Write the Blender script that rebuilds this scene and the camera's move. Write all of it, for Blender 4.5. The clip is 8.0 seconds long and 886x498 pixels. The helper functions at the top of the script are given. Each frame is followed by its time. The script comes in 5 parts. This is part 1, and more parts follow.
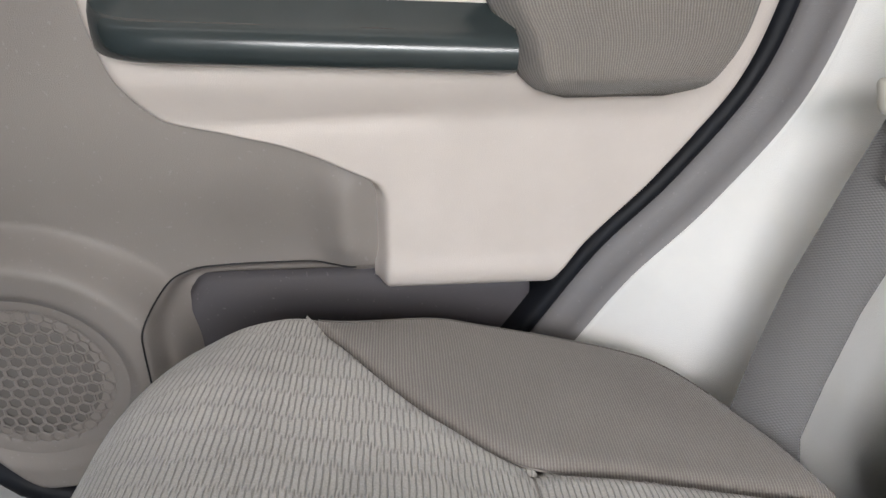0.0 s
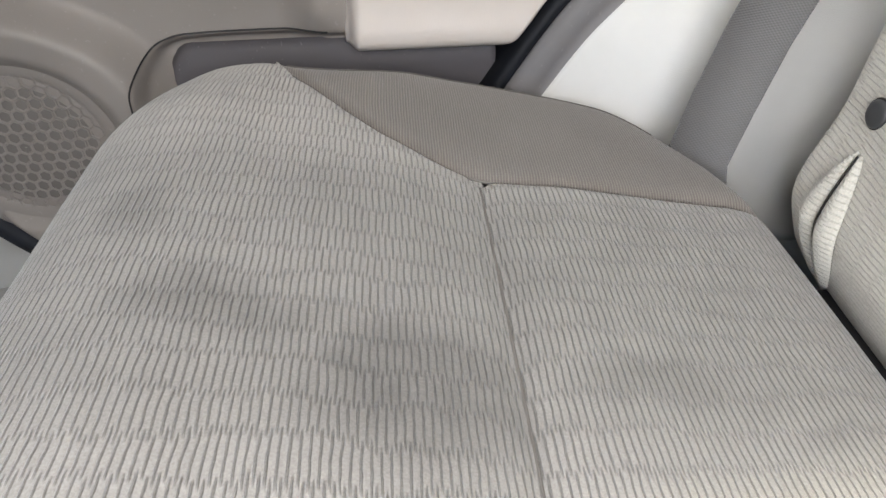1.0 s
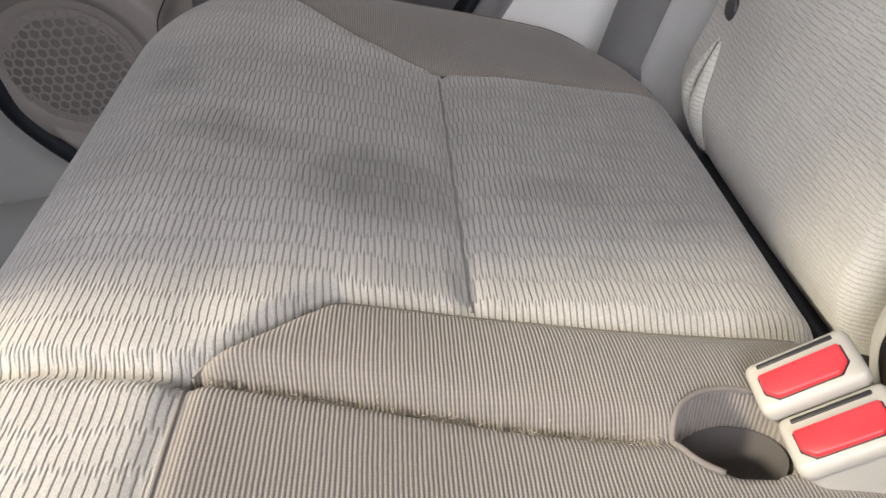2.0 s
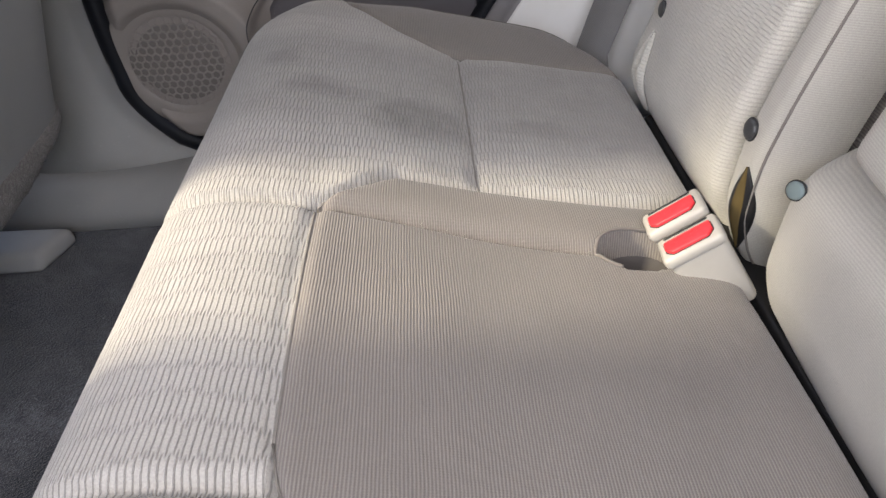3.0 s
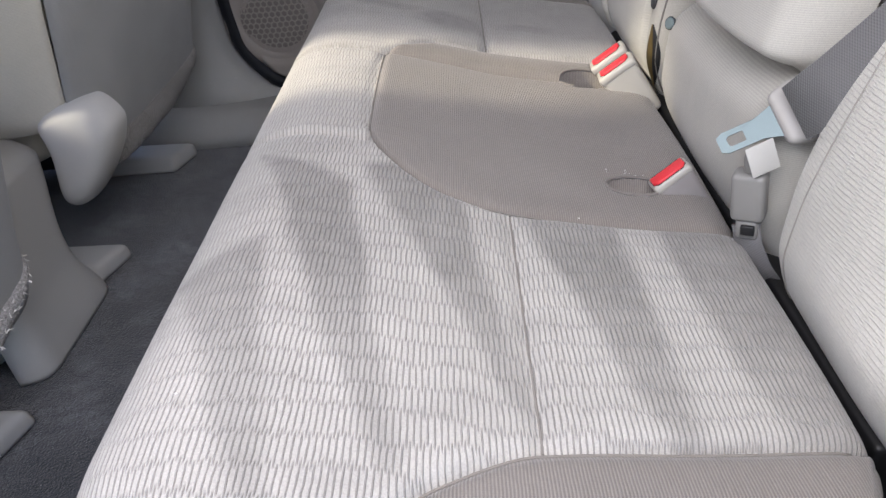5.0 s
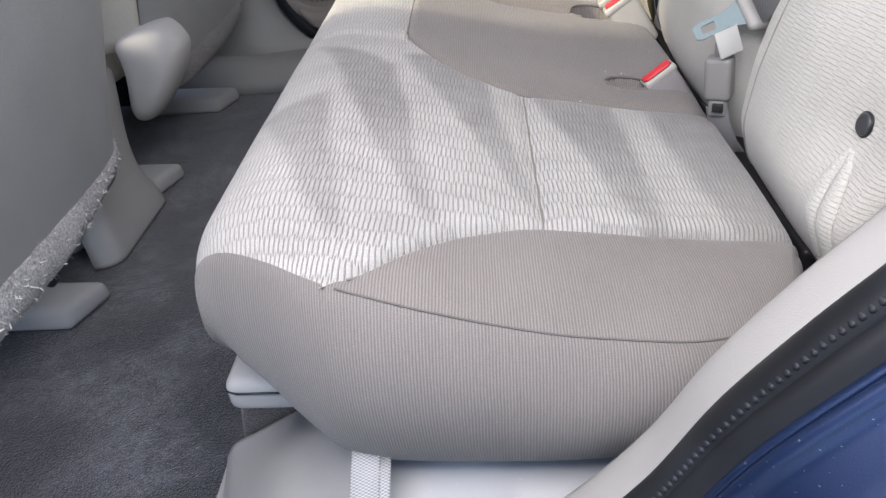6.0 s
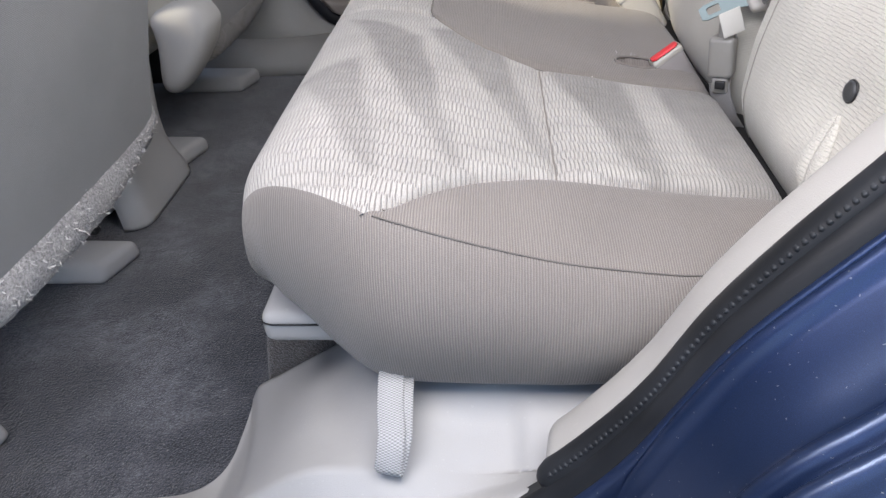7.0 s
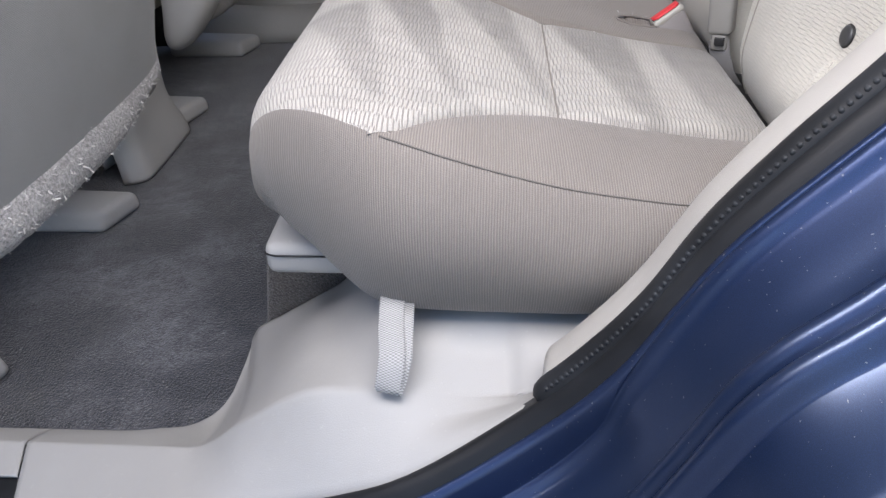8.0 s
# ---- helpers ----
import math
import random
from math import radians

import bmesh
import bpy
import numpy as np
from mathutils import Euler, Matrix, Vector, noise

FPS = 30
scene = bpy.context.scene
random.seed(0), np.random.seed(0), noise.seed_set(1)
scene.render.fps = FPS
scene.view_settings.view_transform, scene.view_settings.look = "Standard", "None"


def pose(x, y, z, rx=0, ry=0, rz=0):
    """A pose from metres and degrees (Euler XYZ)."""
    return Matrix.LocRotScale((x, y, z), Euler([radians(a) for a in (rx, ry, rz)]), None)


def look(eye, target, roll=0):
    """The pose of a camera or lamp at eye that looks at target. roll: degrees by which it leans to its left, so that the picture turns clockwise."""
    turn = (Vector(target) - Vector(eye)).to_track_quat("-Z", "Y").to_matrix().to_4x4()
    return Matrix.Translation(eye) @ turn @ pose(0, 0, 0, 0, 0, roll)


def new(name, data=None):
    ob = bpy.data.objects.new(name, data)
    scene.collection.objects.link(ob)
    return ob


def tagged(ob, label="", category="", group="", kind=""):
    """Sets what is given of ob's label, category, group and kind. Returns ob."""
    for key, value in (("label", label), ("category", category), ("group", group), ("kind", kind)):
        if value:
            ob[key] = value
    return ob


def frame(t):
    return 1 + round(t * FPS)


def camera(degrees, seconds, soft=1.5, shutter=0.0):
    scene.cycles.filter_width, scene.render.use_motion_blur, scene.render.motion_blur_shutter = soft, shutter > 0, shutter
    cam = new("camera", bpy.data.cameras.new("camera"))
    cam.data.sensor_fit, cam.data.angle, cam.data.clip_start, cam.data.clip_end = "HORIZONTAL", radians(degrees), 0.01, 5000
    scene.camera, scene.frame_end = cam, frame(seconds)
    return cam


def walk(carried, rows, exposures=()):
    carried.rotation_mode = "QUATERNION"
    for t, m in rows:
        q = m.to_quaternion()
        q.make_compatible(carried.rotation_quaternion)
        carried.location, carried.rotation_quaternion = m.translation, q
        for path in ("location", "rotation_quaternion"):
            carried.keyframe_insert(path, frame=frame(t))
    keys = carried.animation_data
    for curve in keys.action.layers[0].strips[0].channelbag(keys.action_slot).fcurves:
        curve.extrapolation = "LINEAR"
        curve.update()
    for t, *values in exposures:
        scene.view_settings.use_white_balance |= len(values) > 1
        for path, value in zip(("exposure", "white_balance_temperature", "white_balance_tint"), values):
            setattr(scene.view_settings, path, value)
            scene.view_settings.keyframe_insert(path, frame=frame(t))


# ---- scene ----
import functools

cam = camera(66.3, 8.0)
PATH = [
    (0, (0.011, 0.173, 0.603), (0.131, 1.961, -0.284), -0.3),
    (0.5, (0.018, 0.138, 0.564), (0.131, 1.808, -0.531), -0.8),
    (1, (0.039, 0.086, 0.552), (0.122, 1.653, -0.688), -1.5),
    (1.5, (0.06, 0.016, 0.559), (0.133, 1.54, -0.734), -1.9),
    (2, (0.061, -0.077, 0.566), (0.124, 1.451, -0.723), -2.5),
    (3.3, (0.043, -0.397, 0.64), (0.035, 1.188, -0.58), -3.9),
    (3.5, (0.041, -0.449, 0.64), (0.02, 1.144, -0.57), -4.3),
    (4, (0.049, -0.543, 0.644), (0.002, 1.065, -0.545), -5.4),
    (4.2, (0.054, -0.563, 0.637), (-0.005, 1.052, -0.541), -5.7),
    (5.5, (0.057, -0.847, 0.614), (-0.067, 0.786, -0.534), -5.7),
    (6, (0.044, -0.917, 0.592), (-0.094, 0.713, -0.558), -5.1),
    (6.5, (0.031, -0.965, 0.596), (-0.116, 0.666, -0.552), -4.4),
    (7, (0.031, -0.987, 0.586), (-0.115, 0.644, -0.562), -3.5),
    (7.5, (0.029, -1.011, 0.567), (-0.106, 0.615, -0.59), -2.6),
    (8, (0.024, -1.026, 0.553), (-0.099, 0.592, -0.617), -1.6),
]
EXPOSE = [(0.0, 2.18, 6550, 11), (1.0, 2.24, 6580, 10), (1.5, 1.72, 6450, 13), (2.0, 1.52, 6450, 15), (3.5, 1.40, 6450, 16), (4.2, 1.34, 6400, 16), (5.5, 1.24, 6250, 16), (6.5, 1.30, 6350, 15), (8.0, 1.30, 6500, 15)]
walk(cam, [(t, look(eye, target, roll)) for t, eye, target, roll in PATH], EXPOSE)

# ---------------------------------------------------------------- light
world = bpy.data.worlds.new("sky")
scene.world = world
world.use_nodes = True
wn = world.node_tree
sky = wn.nodes.new("ShaderNodeTexSky")
sky.sky_type, sky.sun_disc = "NISHITA", False
SUN_ELEV, SUN_AZ = 32.0, -81.0      # degrees; the azimuth is measured from the car's left towards its rear
sky.sun_elevation = radians(SUN_ELEV)
sky.sun_rotation = radians(180 - SUN_AZ)
wn.links.new(sky.outputs[0], wn.nodes["Background"].inputs[0])
wn.nodes["Background"].inputs[1].default_value = 0.15
sun_from = Vector((math.sin(radians(SUN_AZ)) * math.cos(radians(SUN_ELEV)), -math.cos(radians(SUN_AZ)) * math.cos(radians(SUN_ELEV)), math.sin(radians(SUN_ELEV))))
sun_data = bpy.data.lights.new("sun", "SUN")
sun_data.energy, sun_data.angle, sun_data.color = 2.5, radians(6.5), (1.0, 0.92, 0.68)
sun = new("sun", sun_data)
sun.matrix_world = look(sun_from * 20, (0, 0, 0))


def sky_fill(name, at, to, sx, sy, watts):
    """An area lamp added at one of the car's openings to stand in for sky light."""
    data = bpy.data.lights.new(name, "AREA")
    data.shape, data.size, data.size_y, data.energy, data.color = "RECTANGLE", sx, sy, watts, (1.0, 0.975, 0.94)
    new(name, data).matrix_world = look(at, to)


sky_fill("window_light_right", (-0.05, 0.67, 0.95), (-0.02, 0.0, 0.45), 0.70, 0.26, 0.28)
sky_fill("window_light_rear", (0.80, 0.0, 1.02), (0.0, 0.0, 0.35), 1.1, 0.34, 0.9)
sky_fill("window_light_front", (-1.30, 0.0, 0.98), (0.0, 0.0, 0.30), 1.15, 0.36, 1.9)
# fill lamp added just outside the open doorway, above the view
sky_fill("doorway_fill_left", (0.02, -0.84, 0.98), (0.04, -0.15, 0.28), 0.95, 0.40, 6.2)


# ---------------------------------------------------------------- materials
class Nodes:
    """Short hand for building a node material."""

    def __init__(self, name, rough=0.6, metal=0.0, coat=0.0, spec=0.5, sheen=0.0):
        self.mat = bpy.data.materials.new(name)
        self.mat.use_nodes = True
        self.t = self.mat.node_tree
        self.b = self.t.nodes["Principled BSDF"]
        self.set("Roughness", rough), self.set("Metallic", metal), self.set("Coat Weight", coat)
        self.set("Specular IOR Level", spec), self.set("Sheen Weight", sheen)

    def set(self, key, value):
        self.plug(self.b.inputs[key], value)

    def plug(self, socket, value):
        if isinstance(value, bpy.types.NodeSocket):
            self.t.links.new(value, socket)
        else:
            socket.default_value = value

    def math(self, op, a, b=0.0, c=0.0):
        n = self.t.nodes.new("ShaderNodeMath")
        n.operation = op
        for s, v in zip(n.inputs, (a, b, c)):
            self.plug(s, v)
        return n.outputs[0]

    def step(self, x, lo, hi):
        n = self.t.nodes.new("ShaderNodeMapRange")
        n.interpolation_type = "SMOOTHSTEP"
        for s, v in zip(n.inputs[:3], (x, lo, hi)):
            self.plug(s, v)
        return n.outputs[0]

    def span(self, x, lo, hi, a, b):
        n = self.t.nodes.new("ShaderNodeMapRange")
        for s, v in zip(n.inputs[:5], (x, lo, hi, a, b)):
            self.plug(s, v)
        return n.outputs[0]

    def uv(self):
        s = self.t.nodes.new("ShaderNodeSeparateXYZ")
        self.t.links.new(self.t.nodes.new("ShaderNodeUVMap").outputs[0], s.inputs[0])
        return s.outputs[0], s.outputs[1]

    def place(self):
        n = self.t.nodes.new("ShaderNodeTexCoord")
        return n.outputs["Object"]

    def split(self, v):
        s = self.t.nodes.new("ShaderNodeSeparateXYZ")
        self.t.links.new(v, s.inputs[0])
        return s.outputs

    def noise(self, scale, detail=3.0, vector=None, rough=0.55):
        n = self.t.nodes.new("ShaderNodeTexNoise")
        n.inputs["Scale"].default_value, n.inputs["Detail"].default_value, n.inputs["Roughness"].default_value = scale, detail, rough
        self.t.links.new(vector or self.place(), n.inputs["Vector"])
        return n.outputs[0]

    def stretched(self, sx, sy, sz):
        n = self.t.nodes.new("ShaderNodeMapping")
        n.inputs["Scale"].default_value = (sx, sy, sz)
        self.t.links.new(self.place(), n.inputs[0])
        return n.outputs[0]

    def cells(self, scale, feature="F1", vector=None):
        n = self.t.nodes.new("ShaderNodeTexVoronoi")
        n.feature = feature
        n.inputs["Scale"].default_value = scale
        self.t.links.new(vector or self.place(), n.inputs["Vector"])
        return n.outputs[0]

    def mix(self, f, a, b):
        n = self.t.nodes.new("ShaderNodeMix")
        n.data_type = "RGBA"
        self.plug(n.inputs[0], f)
        for s, v in ((n.inputs[6], a), (n.inputs[7], b)):
            self.plug(s, v if isinstance(v, bpy.types.NodeSocket) else (*v, 1.0))
        return n.outputs[2]

    def bump(self, height, distance, strength=1.0, under=None):
        n = self.t.nodes.new("ShaderNodeBump")
        n.inputs["Strength"].default_value, n.inputs["Distance"].default_value = strength, distance
        self.plug(n.inputs["Height"], height)
        if under is not None:
            self.t.links.new(under, n.inputs["Normal"])
        self.t.links.new(n.outputs[0], self.b.inputs["Normal"])
        return n.outputs[0]


def ribbed_knit(name, base, groove, marks=0.0, pitch=0.0039, row=0.020, depth=0.0011):
    """Light velour with rows of staggered raised ribs; marks: how strong the brushed nap streaks and painted shade are.
    """
    m = Nodes(name, rough=0.95, spec=0.15, sheen=0.25)
    u, v = m.uv()
    wob = m.noise(60, 2)
    cloud = m.noise(9, 3)
    a = m.math("ADD", m.math("DIVIDE", u, pitch), m.math("MULTIPLY", wob, 0.5))
    ph = m.math("SINE", m.math("ADD", m.math("MULTIPLY", v, math.pi / row), m.math("MULTIPLY", m.noise(22, 2), 3.4)))
    lines = []
    for shift in (0.0, 0.5):
        wn_ = m.t.nodes.new("ShaderNodeTexWhiteNoise")
        wn_.noise_dimensions = "1D"
        m.plug(wn_.inputs["W"], m.math("FLOOR", m.math("ADD", a, shift)))
        own = m.math("ADD", ph, m.span(wn_.outputs[0], 0, 1, -0.28, 0.28))
        mask = m.step(own, -0.52, 0.16) if shift == 0.0 else m.math("SUBTRACT", 1.0, m.step(own, -0.16, 0.52))
        f = m.math("ABSOLUTE", m.math("SUBTRACT", m.math("FRACT", m.math("ADD", a, shift)), 0.5))
        lines.append(m.math("MULTIPLY", m.math("SUBTRACT", 1.0, m.step(f, 0.045, 0.19)), mask))
    gap = m.math("MAXIMUM", lines[0], lines[1])
    fuzz = m.noise(900, 2)
    tone = m.math("MULTIPLY", m.span(cloud, 0.3, 0.7, 0.90, 1.06), m.span(fuzz, 0.3, 0.7, 0.86, 1.10))
    if marks:
        nap_shade = m.t.nodes.new("ShaderNodeAttribute")
        nap_shade.attribute_name = "nap_shade"
        streak = m.math("MULTIPLY", nap_shade.outputs["Fac"], m.span(m.noise(45, 3), 0.3, 0.7, 0.80, 1.10))
        drift = m.step(m.noise(1.0, 3, m.stretched(9, 26, 10)), 0.45, 0.72)
        dark = m.math("MAXIMUM", streak, m.math("MULTIPLY", drift, 0.26))
        tone = m.math("MULTIPLY", tone, m.span(dark, 0.0, 1.5, 1.0, 1.0 - 1.5 * marks))
    col = m.mix(m.math("MULTIPLY", gap, 0.8), base, groove)
    hsv = m.t.nodes.new("ShaderNodeHueSaturation")
    m.plug(hsv.inputs["Color"], col), m.plug(hsv.inputs["Value"], tone)
    m.set("Base Color", hsv.outputs[0])
    low = m.bump(fuzz, 0.0004, 0.5)
    m.bump(m.math("SUBTRACT", 1.0, gap), depth, 0.9, low)
    return m.mat


def fine_rib(name, base, groove, pitch=0.0021, depth=0.0005):
    """Plain darker seat cloth with a fine cord."""
    m = Nodes(name, rough=0.9, spec=0.2, sheen=0.2)
    u, v = m.uv()
    w = m.math("ADD", m.math("MULTIPLY", u, 2 * math.pi / pitch), m.math("ADD", m.math("MULTIPLY", m.noise(120, 2), 1.4), m.math("MULTIPLY", m.noise(14, 2), 8.0)))
    rib = m.span(m.math("SINE", w), -1, 1, 0, 1)
    weft = m.span(m.math("SINE", m.math("MULTIPLY", v, 2 * math.pi / 0.0016)), -1, 1, 0, 1)
    h = m.math("ADD", m.math("MULTIPLY", rib, 0.88), m.math("MULTIPLY", weft, 0.12))
    fuzz = m.noise(1100, 2)
    tone = m.math("MULTIPLY", m.span(m.noise(7, 4), 0.3, 0.7, 0.90, 1.08), m.span(fuzz, 0.3, 0.7, 0.92, 1.08))
    hsv = m.t.nodes.new("ShaderNodeHueSaturation")
    m.plug(hsv.inputs["Color"], m.mix(h, groove, base)), m.plug(hsv.inputs["Value"], tone)
    m.set("Base Color", hsv.outputs[0])
    m.bump(h, depth, 0.8, m.bump(fuzz, 0.0003, 0.4))
    return m.mat


def grained(name, base, rough=0.5, grain=0.00012, dirt=0.12, spec=0.4):
    """Moulded interior plastic with a leather-like grain and a little dust."""
    m = Nodes(name, rough=rough, spec=spec)
    c = m.cells(650, "DISTANCE_TO_EDGE")
    n = m.noise(5, 5)
    speck = m.step(m.noise(260, 1), 0.70, 0.76)
    dark = tuple(v * (1 - dirt) for v in base)
    col = m.mix(m.step(n, 0.35, 0.68), dark, base)
    m.set("Base Color", m.mix(m.math("MULTIPLY", speck, 0.07), col, (0.75, 0.74, 0.72)))
    m.set("Roughness", m.span(n, 0.3, 0.7, rough - 0.06, rough + 0.08))
    m.bump(m.step(c, 0.0, 0.22), grain, 0.6)
    return m.mat


def carpet_cloth(name, base, dust):
    """Short-piled carpet with dusty patches and bits of lint."""
    m = Nodes(name, rough=1.0, spec=0.1, sheen=0.3)
    pile = m.noise(330, 5, rough=0.75)
    tuft = m.cells(420)
    patch = m.math("MULTIPLY", m.step(m.noise(7, 5), 0.40, 0.66), m.span(m.noise(55, 4, rough=0.7), 0.35, 0.65, 0.25, 1.0))
    col = m.mix(m.math("MULTIPLY", patch, 0.85), base, dust)
    lint = m.step(m.noise(190, 1), 0.74, 0.78)
    col = m.mix(m.math("MULTIPLY", lint, 0.45), col, (0.30, 0.29, 0.29))
    hsv = m.t.nodes.new("ShaderNodeHueSaturation")
    m.plug(hsv.inputs["Color"], col), m.plug(hsv.inputs["Value"], m.span(pile, 0.35, 0.65, 0.45, 1.6))
    m.set("Base Color", hsv.outputs[0])
    m.bump(m.math("ADD", pile, tuft), 0.002, 0.8)
    return m.mat


def webbing(name, base, pitch=0.0036, dark=0.72):
    m = Nodes(name, rough=0.6, spec=0.4, sheen=0.15)
    u, v = m.uv()
    a = m.math("SINE", m.math("MULTIPLY", u, 2 * math.pi / pitch))
    b = m.math("SINE", m.math("MULTIPLY", v, 2 * math.pi / 0.0022))
    h = m.span(m.math("MULTIPLY", a, b), -1, 1, 0, 1)
    m.set("Base Color", m.mix(h, tuple(c * dark for c in base), base))
    m.bump(h, 0.0005, 0.8)
    return m.mat


def car_paint(name):
    m = Nodes(name, rough=0.3, metal=0.7, coat=0.6, spec=0.5)
    m.set("Coat Roughness", 0.36)
    flake = m.cells(2600)
    n = m.noise(4, 5)
    col = m.mix(m.span(flake, 0.0, 0.9, 0.0, 1.0), (0.006, 0.018, 0.062), (0.017, 0.042, 0.125))
    dust = m.math("ADD", m.math("MULTIPLY", m.step(n, 0.48, 0.75), 0.025), m.math("MULTIPLY", m.step(m.noise(430, 1), 0.745, 0.775), 0.55))
    m.set("Base Color", m.mix(dust, col, (0.35, 0.36, 0.38)))
    m.set("Roughness", m.span(n, 0.3, 0.7, 0.28, 0.40))
    return m.mat


def rubber(name, base=(0.010, 0.011, 0.013), rough=0.5):
    m = Nodes(name, rough=rough, spec=0.28)
    n = m.noise(14, 4)
    m.set("Base Color", m.mix(m.step(n, 0.4, 0.75), base, tuple(c * 2.0 for c in base)))
    m.set("Roughness", m.span(n, 0.3, 0.7, rough - 0.08, rough + 0.1))
    m.bump(m.noise(700, 2), 0.0002, 0.4)
    return m.mat


def plain(name, base, rough=0.5, metal=0.0, spec=0.5, coat=0.0, vary=0.12):
    m = Nodes(name, rough=rough, metal=metal, spec=spec, coat=coat)
    n = m.noise(22, 4)
    m.set("Base Color", m.mix(m.span(n, 0.3, 0.7, 0, 1), tuple(c * (1 - vary) for c in base), base))
    m.set("Roughness", m.span(n, 0.3, 0.7, max(rough - 0.05, 0.02), rough + 0.05))
    return m.mat


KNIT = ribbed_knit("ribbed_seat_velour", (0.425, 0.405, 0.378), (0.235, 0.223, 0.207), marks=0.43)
# backrest copy of the velour, made paler: sunlight put into its colour
KNIT_BACK_SUNLIT = ribbed_knit("sunlit_backrest_velour", (0.58, 0.56, 0.505), (0.50, 0.482, 0.434), pitch=0.0036, row=0.018, depth=0.0005)
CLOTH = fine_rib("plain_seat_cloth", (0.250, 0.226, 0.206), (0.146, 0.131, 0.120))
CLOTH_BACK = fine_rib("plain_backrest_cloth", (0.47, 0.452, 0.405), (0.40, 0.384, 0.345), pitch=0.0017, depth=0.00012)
EDGE = plain("dark_edge_thread", (0.135, 0.125, 0.115), 0.9)
SEAM = plain("sewing_thread", (0.20, 0.185, 0.168), 0.9)
STITCH = plain("pale_sewing_thread", (0.36, 0.34, 0.305), 0.9)
TRIM = grained("light_grey_plastic", (0.395, 0.39, 0.382), 0.58, spec=0.3)
# shaded copy of the light grey plastic for the far side's trim
SHADE_TRIM = grained("shaded_grey_plastic", (0.30, 0.297, 0.29), 0.55)
TRIM_WARM = grained("beige_plastic", (0.61, 0.55, 0.51), 0.5)
TRIM_DARK = grained("taupe_plastic", (0.262, 0.234, 0.217), 0.5)
PILLAR = grained("pillar_plastic", (0.73, 0.72, 0.70), 0.55)
SEAT_PLASTIC = fine_rib("grey_back_cloth", (0.248, 0.247, 0.248), (0.195, 0.194, 0.195), pitch=0.0014, depth=0.0002)
GLOSSY = plain("glossy_armrest_plastic", (0.030, 0.040, 0.042), 0.22, spec=0.6)
CARPET = carpet_cloth("charcoal_carpet", (0.032, 0.035, 0.044), (0.125, 0.129, 0.146))
FELT_DARK = carpet_cloth("brown_felt", (0.13, 0.12, 0.115), (0.20, 0.187, 0.18))
FELT = carpet_cloth("grey_lint_felt", (0.25, 0.24, 0.237), (0.40, 0.39, 0.38))
REVEAL = grained("grey_reveal_plastic", (0.215, 0.205, 0.21), 0.55)
RISER = carpet_cloth("brown_riser_carpet", (0.085, 0.076, 0.070), (0.14, 0.127, 0.117))
RUBBER = rubber("door_seal_rubber")
RIBS = rubber("rib_rubber", (0.016, 0.018, 0.021), 0.5)
GAP = rubber("dark_gap_rubber", (0.006, 0.007, 0.010), 0.6)
PAINT = car_paint("dark_blue_paint")
MAUVE = plain("mauve_grey_plastic", (0.27, 0.25, 0.245), 0.5)
LINING = plain("dark_pocket_cloth", (0.075, 0.068, 0.066), 0.95)
RED = plain("red_button_plastic", (0.72, 0.035, 0.045), 0.38)
BUCKLE = plain("cream_buckle_plastic", (0.41, 0.39, 0.35), 0.4)
BUCKLE_GREY = plain("grey_buckle_plastic", (0.235, 0.228, 0.215), 0.45)
BUCKLE_WORN = plain("worn_cream_plastic", (0.38, 0.36, 0.335), 0.5)
STEEL = plain("steel_tongue", (0.19, 0.245, 0.255), 0.55, metal=0.3)
BELT = webbing("grey_belt_webbing", (0.165, 0.161, 0.160))
STRAP = webbing("pale_grey_webbing", (0.50, 0.50, 0.495), 0.0042, 0.34)
PAPER = plain("white_label", (0.50, 0.49, 0.46), 0.7)
# dark colour that stands in for shade deep in the door pocket
POCKET_SHADE = grained("pocket_shade_plastic", (0.085, 0.078, 0.085), 0.6)
DISC = plain("dark_grey_button", (0.05, 0.052, 0.055), 0.4)
BLACK = plain("black_metal", (0.012, 0.012, 0.013), 0.5)
HEADLINER = plain("headliner_cloth", (0.52, 0.50, 0.47), 0.95)
SPK_DARK = plain("speaker_cloth", (0.150, 0.136, 0.126), 0.9)
FOAM = plain("yellow_seat_foam", (0.10, 0.068, 0.020), 0.95)
PILLAR_LEFT = grained("pale_edge_plastic", (0.43, 0.415, 0.39), 0.55)
# ground paled to reflect light onto the cushion's side and the sill
BOUNCE_GROUND = carpet_cloth("bounce_ground", (0.25, 0.238, 0.22), (0.31, 0.295, 0.272))
LINT = plain("lint_fibre", (0.62, 0.60, 0.58), 0.95)


# ---------------------------------------------------------------- building helpers
def curve(xs, ys):
    """A smooth monotone curve through a few fitted stations."""
    xs, ys = [float(x) for x in xs], [float(y) for y in ys]
    d = [(ys[i + 1] - ys[i]) / (xs[i + 1] - xs[i]) for i in range(len(xs) - 1)]
    m = [d[0]] + [2 * p * q / (p + q) if p * q > 0 else 0.0 for p, q in zip(d, d[1:])] + [d[-1]]
    last = len(xs) - 2

    @functools.lru_cache(maxsize=4096)
    def at(x):
        x = min(max(x, xs[0]), xs[-1])
        i = 0
        while i < last and x >= xs[i + 1]:
            i += 1
        h = xs[i + 1] - xs[i]
        t = (x - xs[i]) / h
        return ys[i] * (1 + 2 * t) * (1 - t) ** 2 + m[i] * h * t * (1 - t) ** 2 + ys[i + 1] * t * t * (3 - 2 * t) + m[i + 1] * h * t * t * (t - 1)
    return at


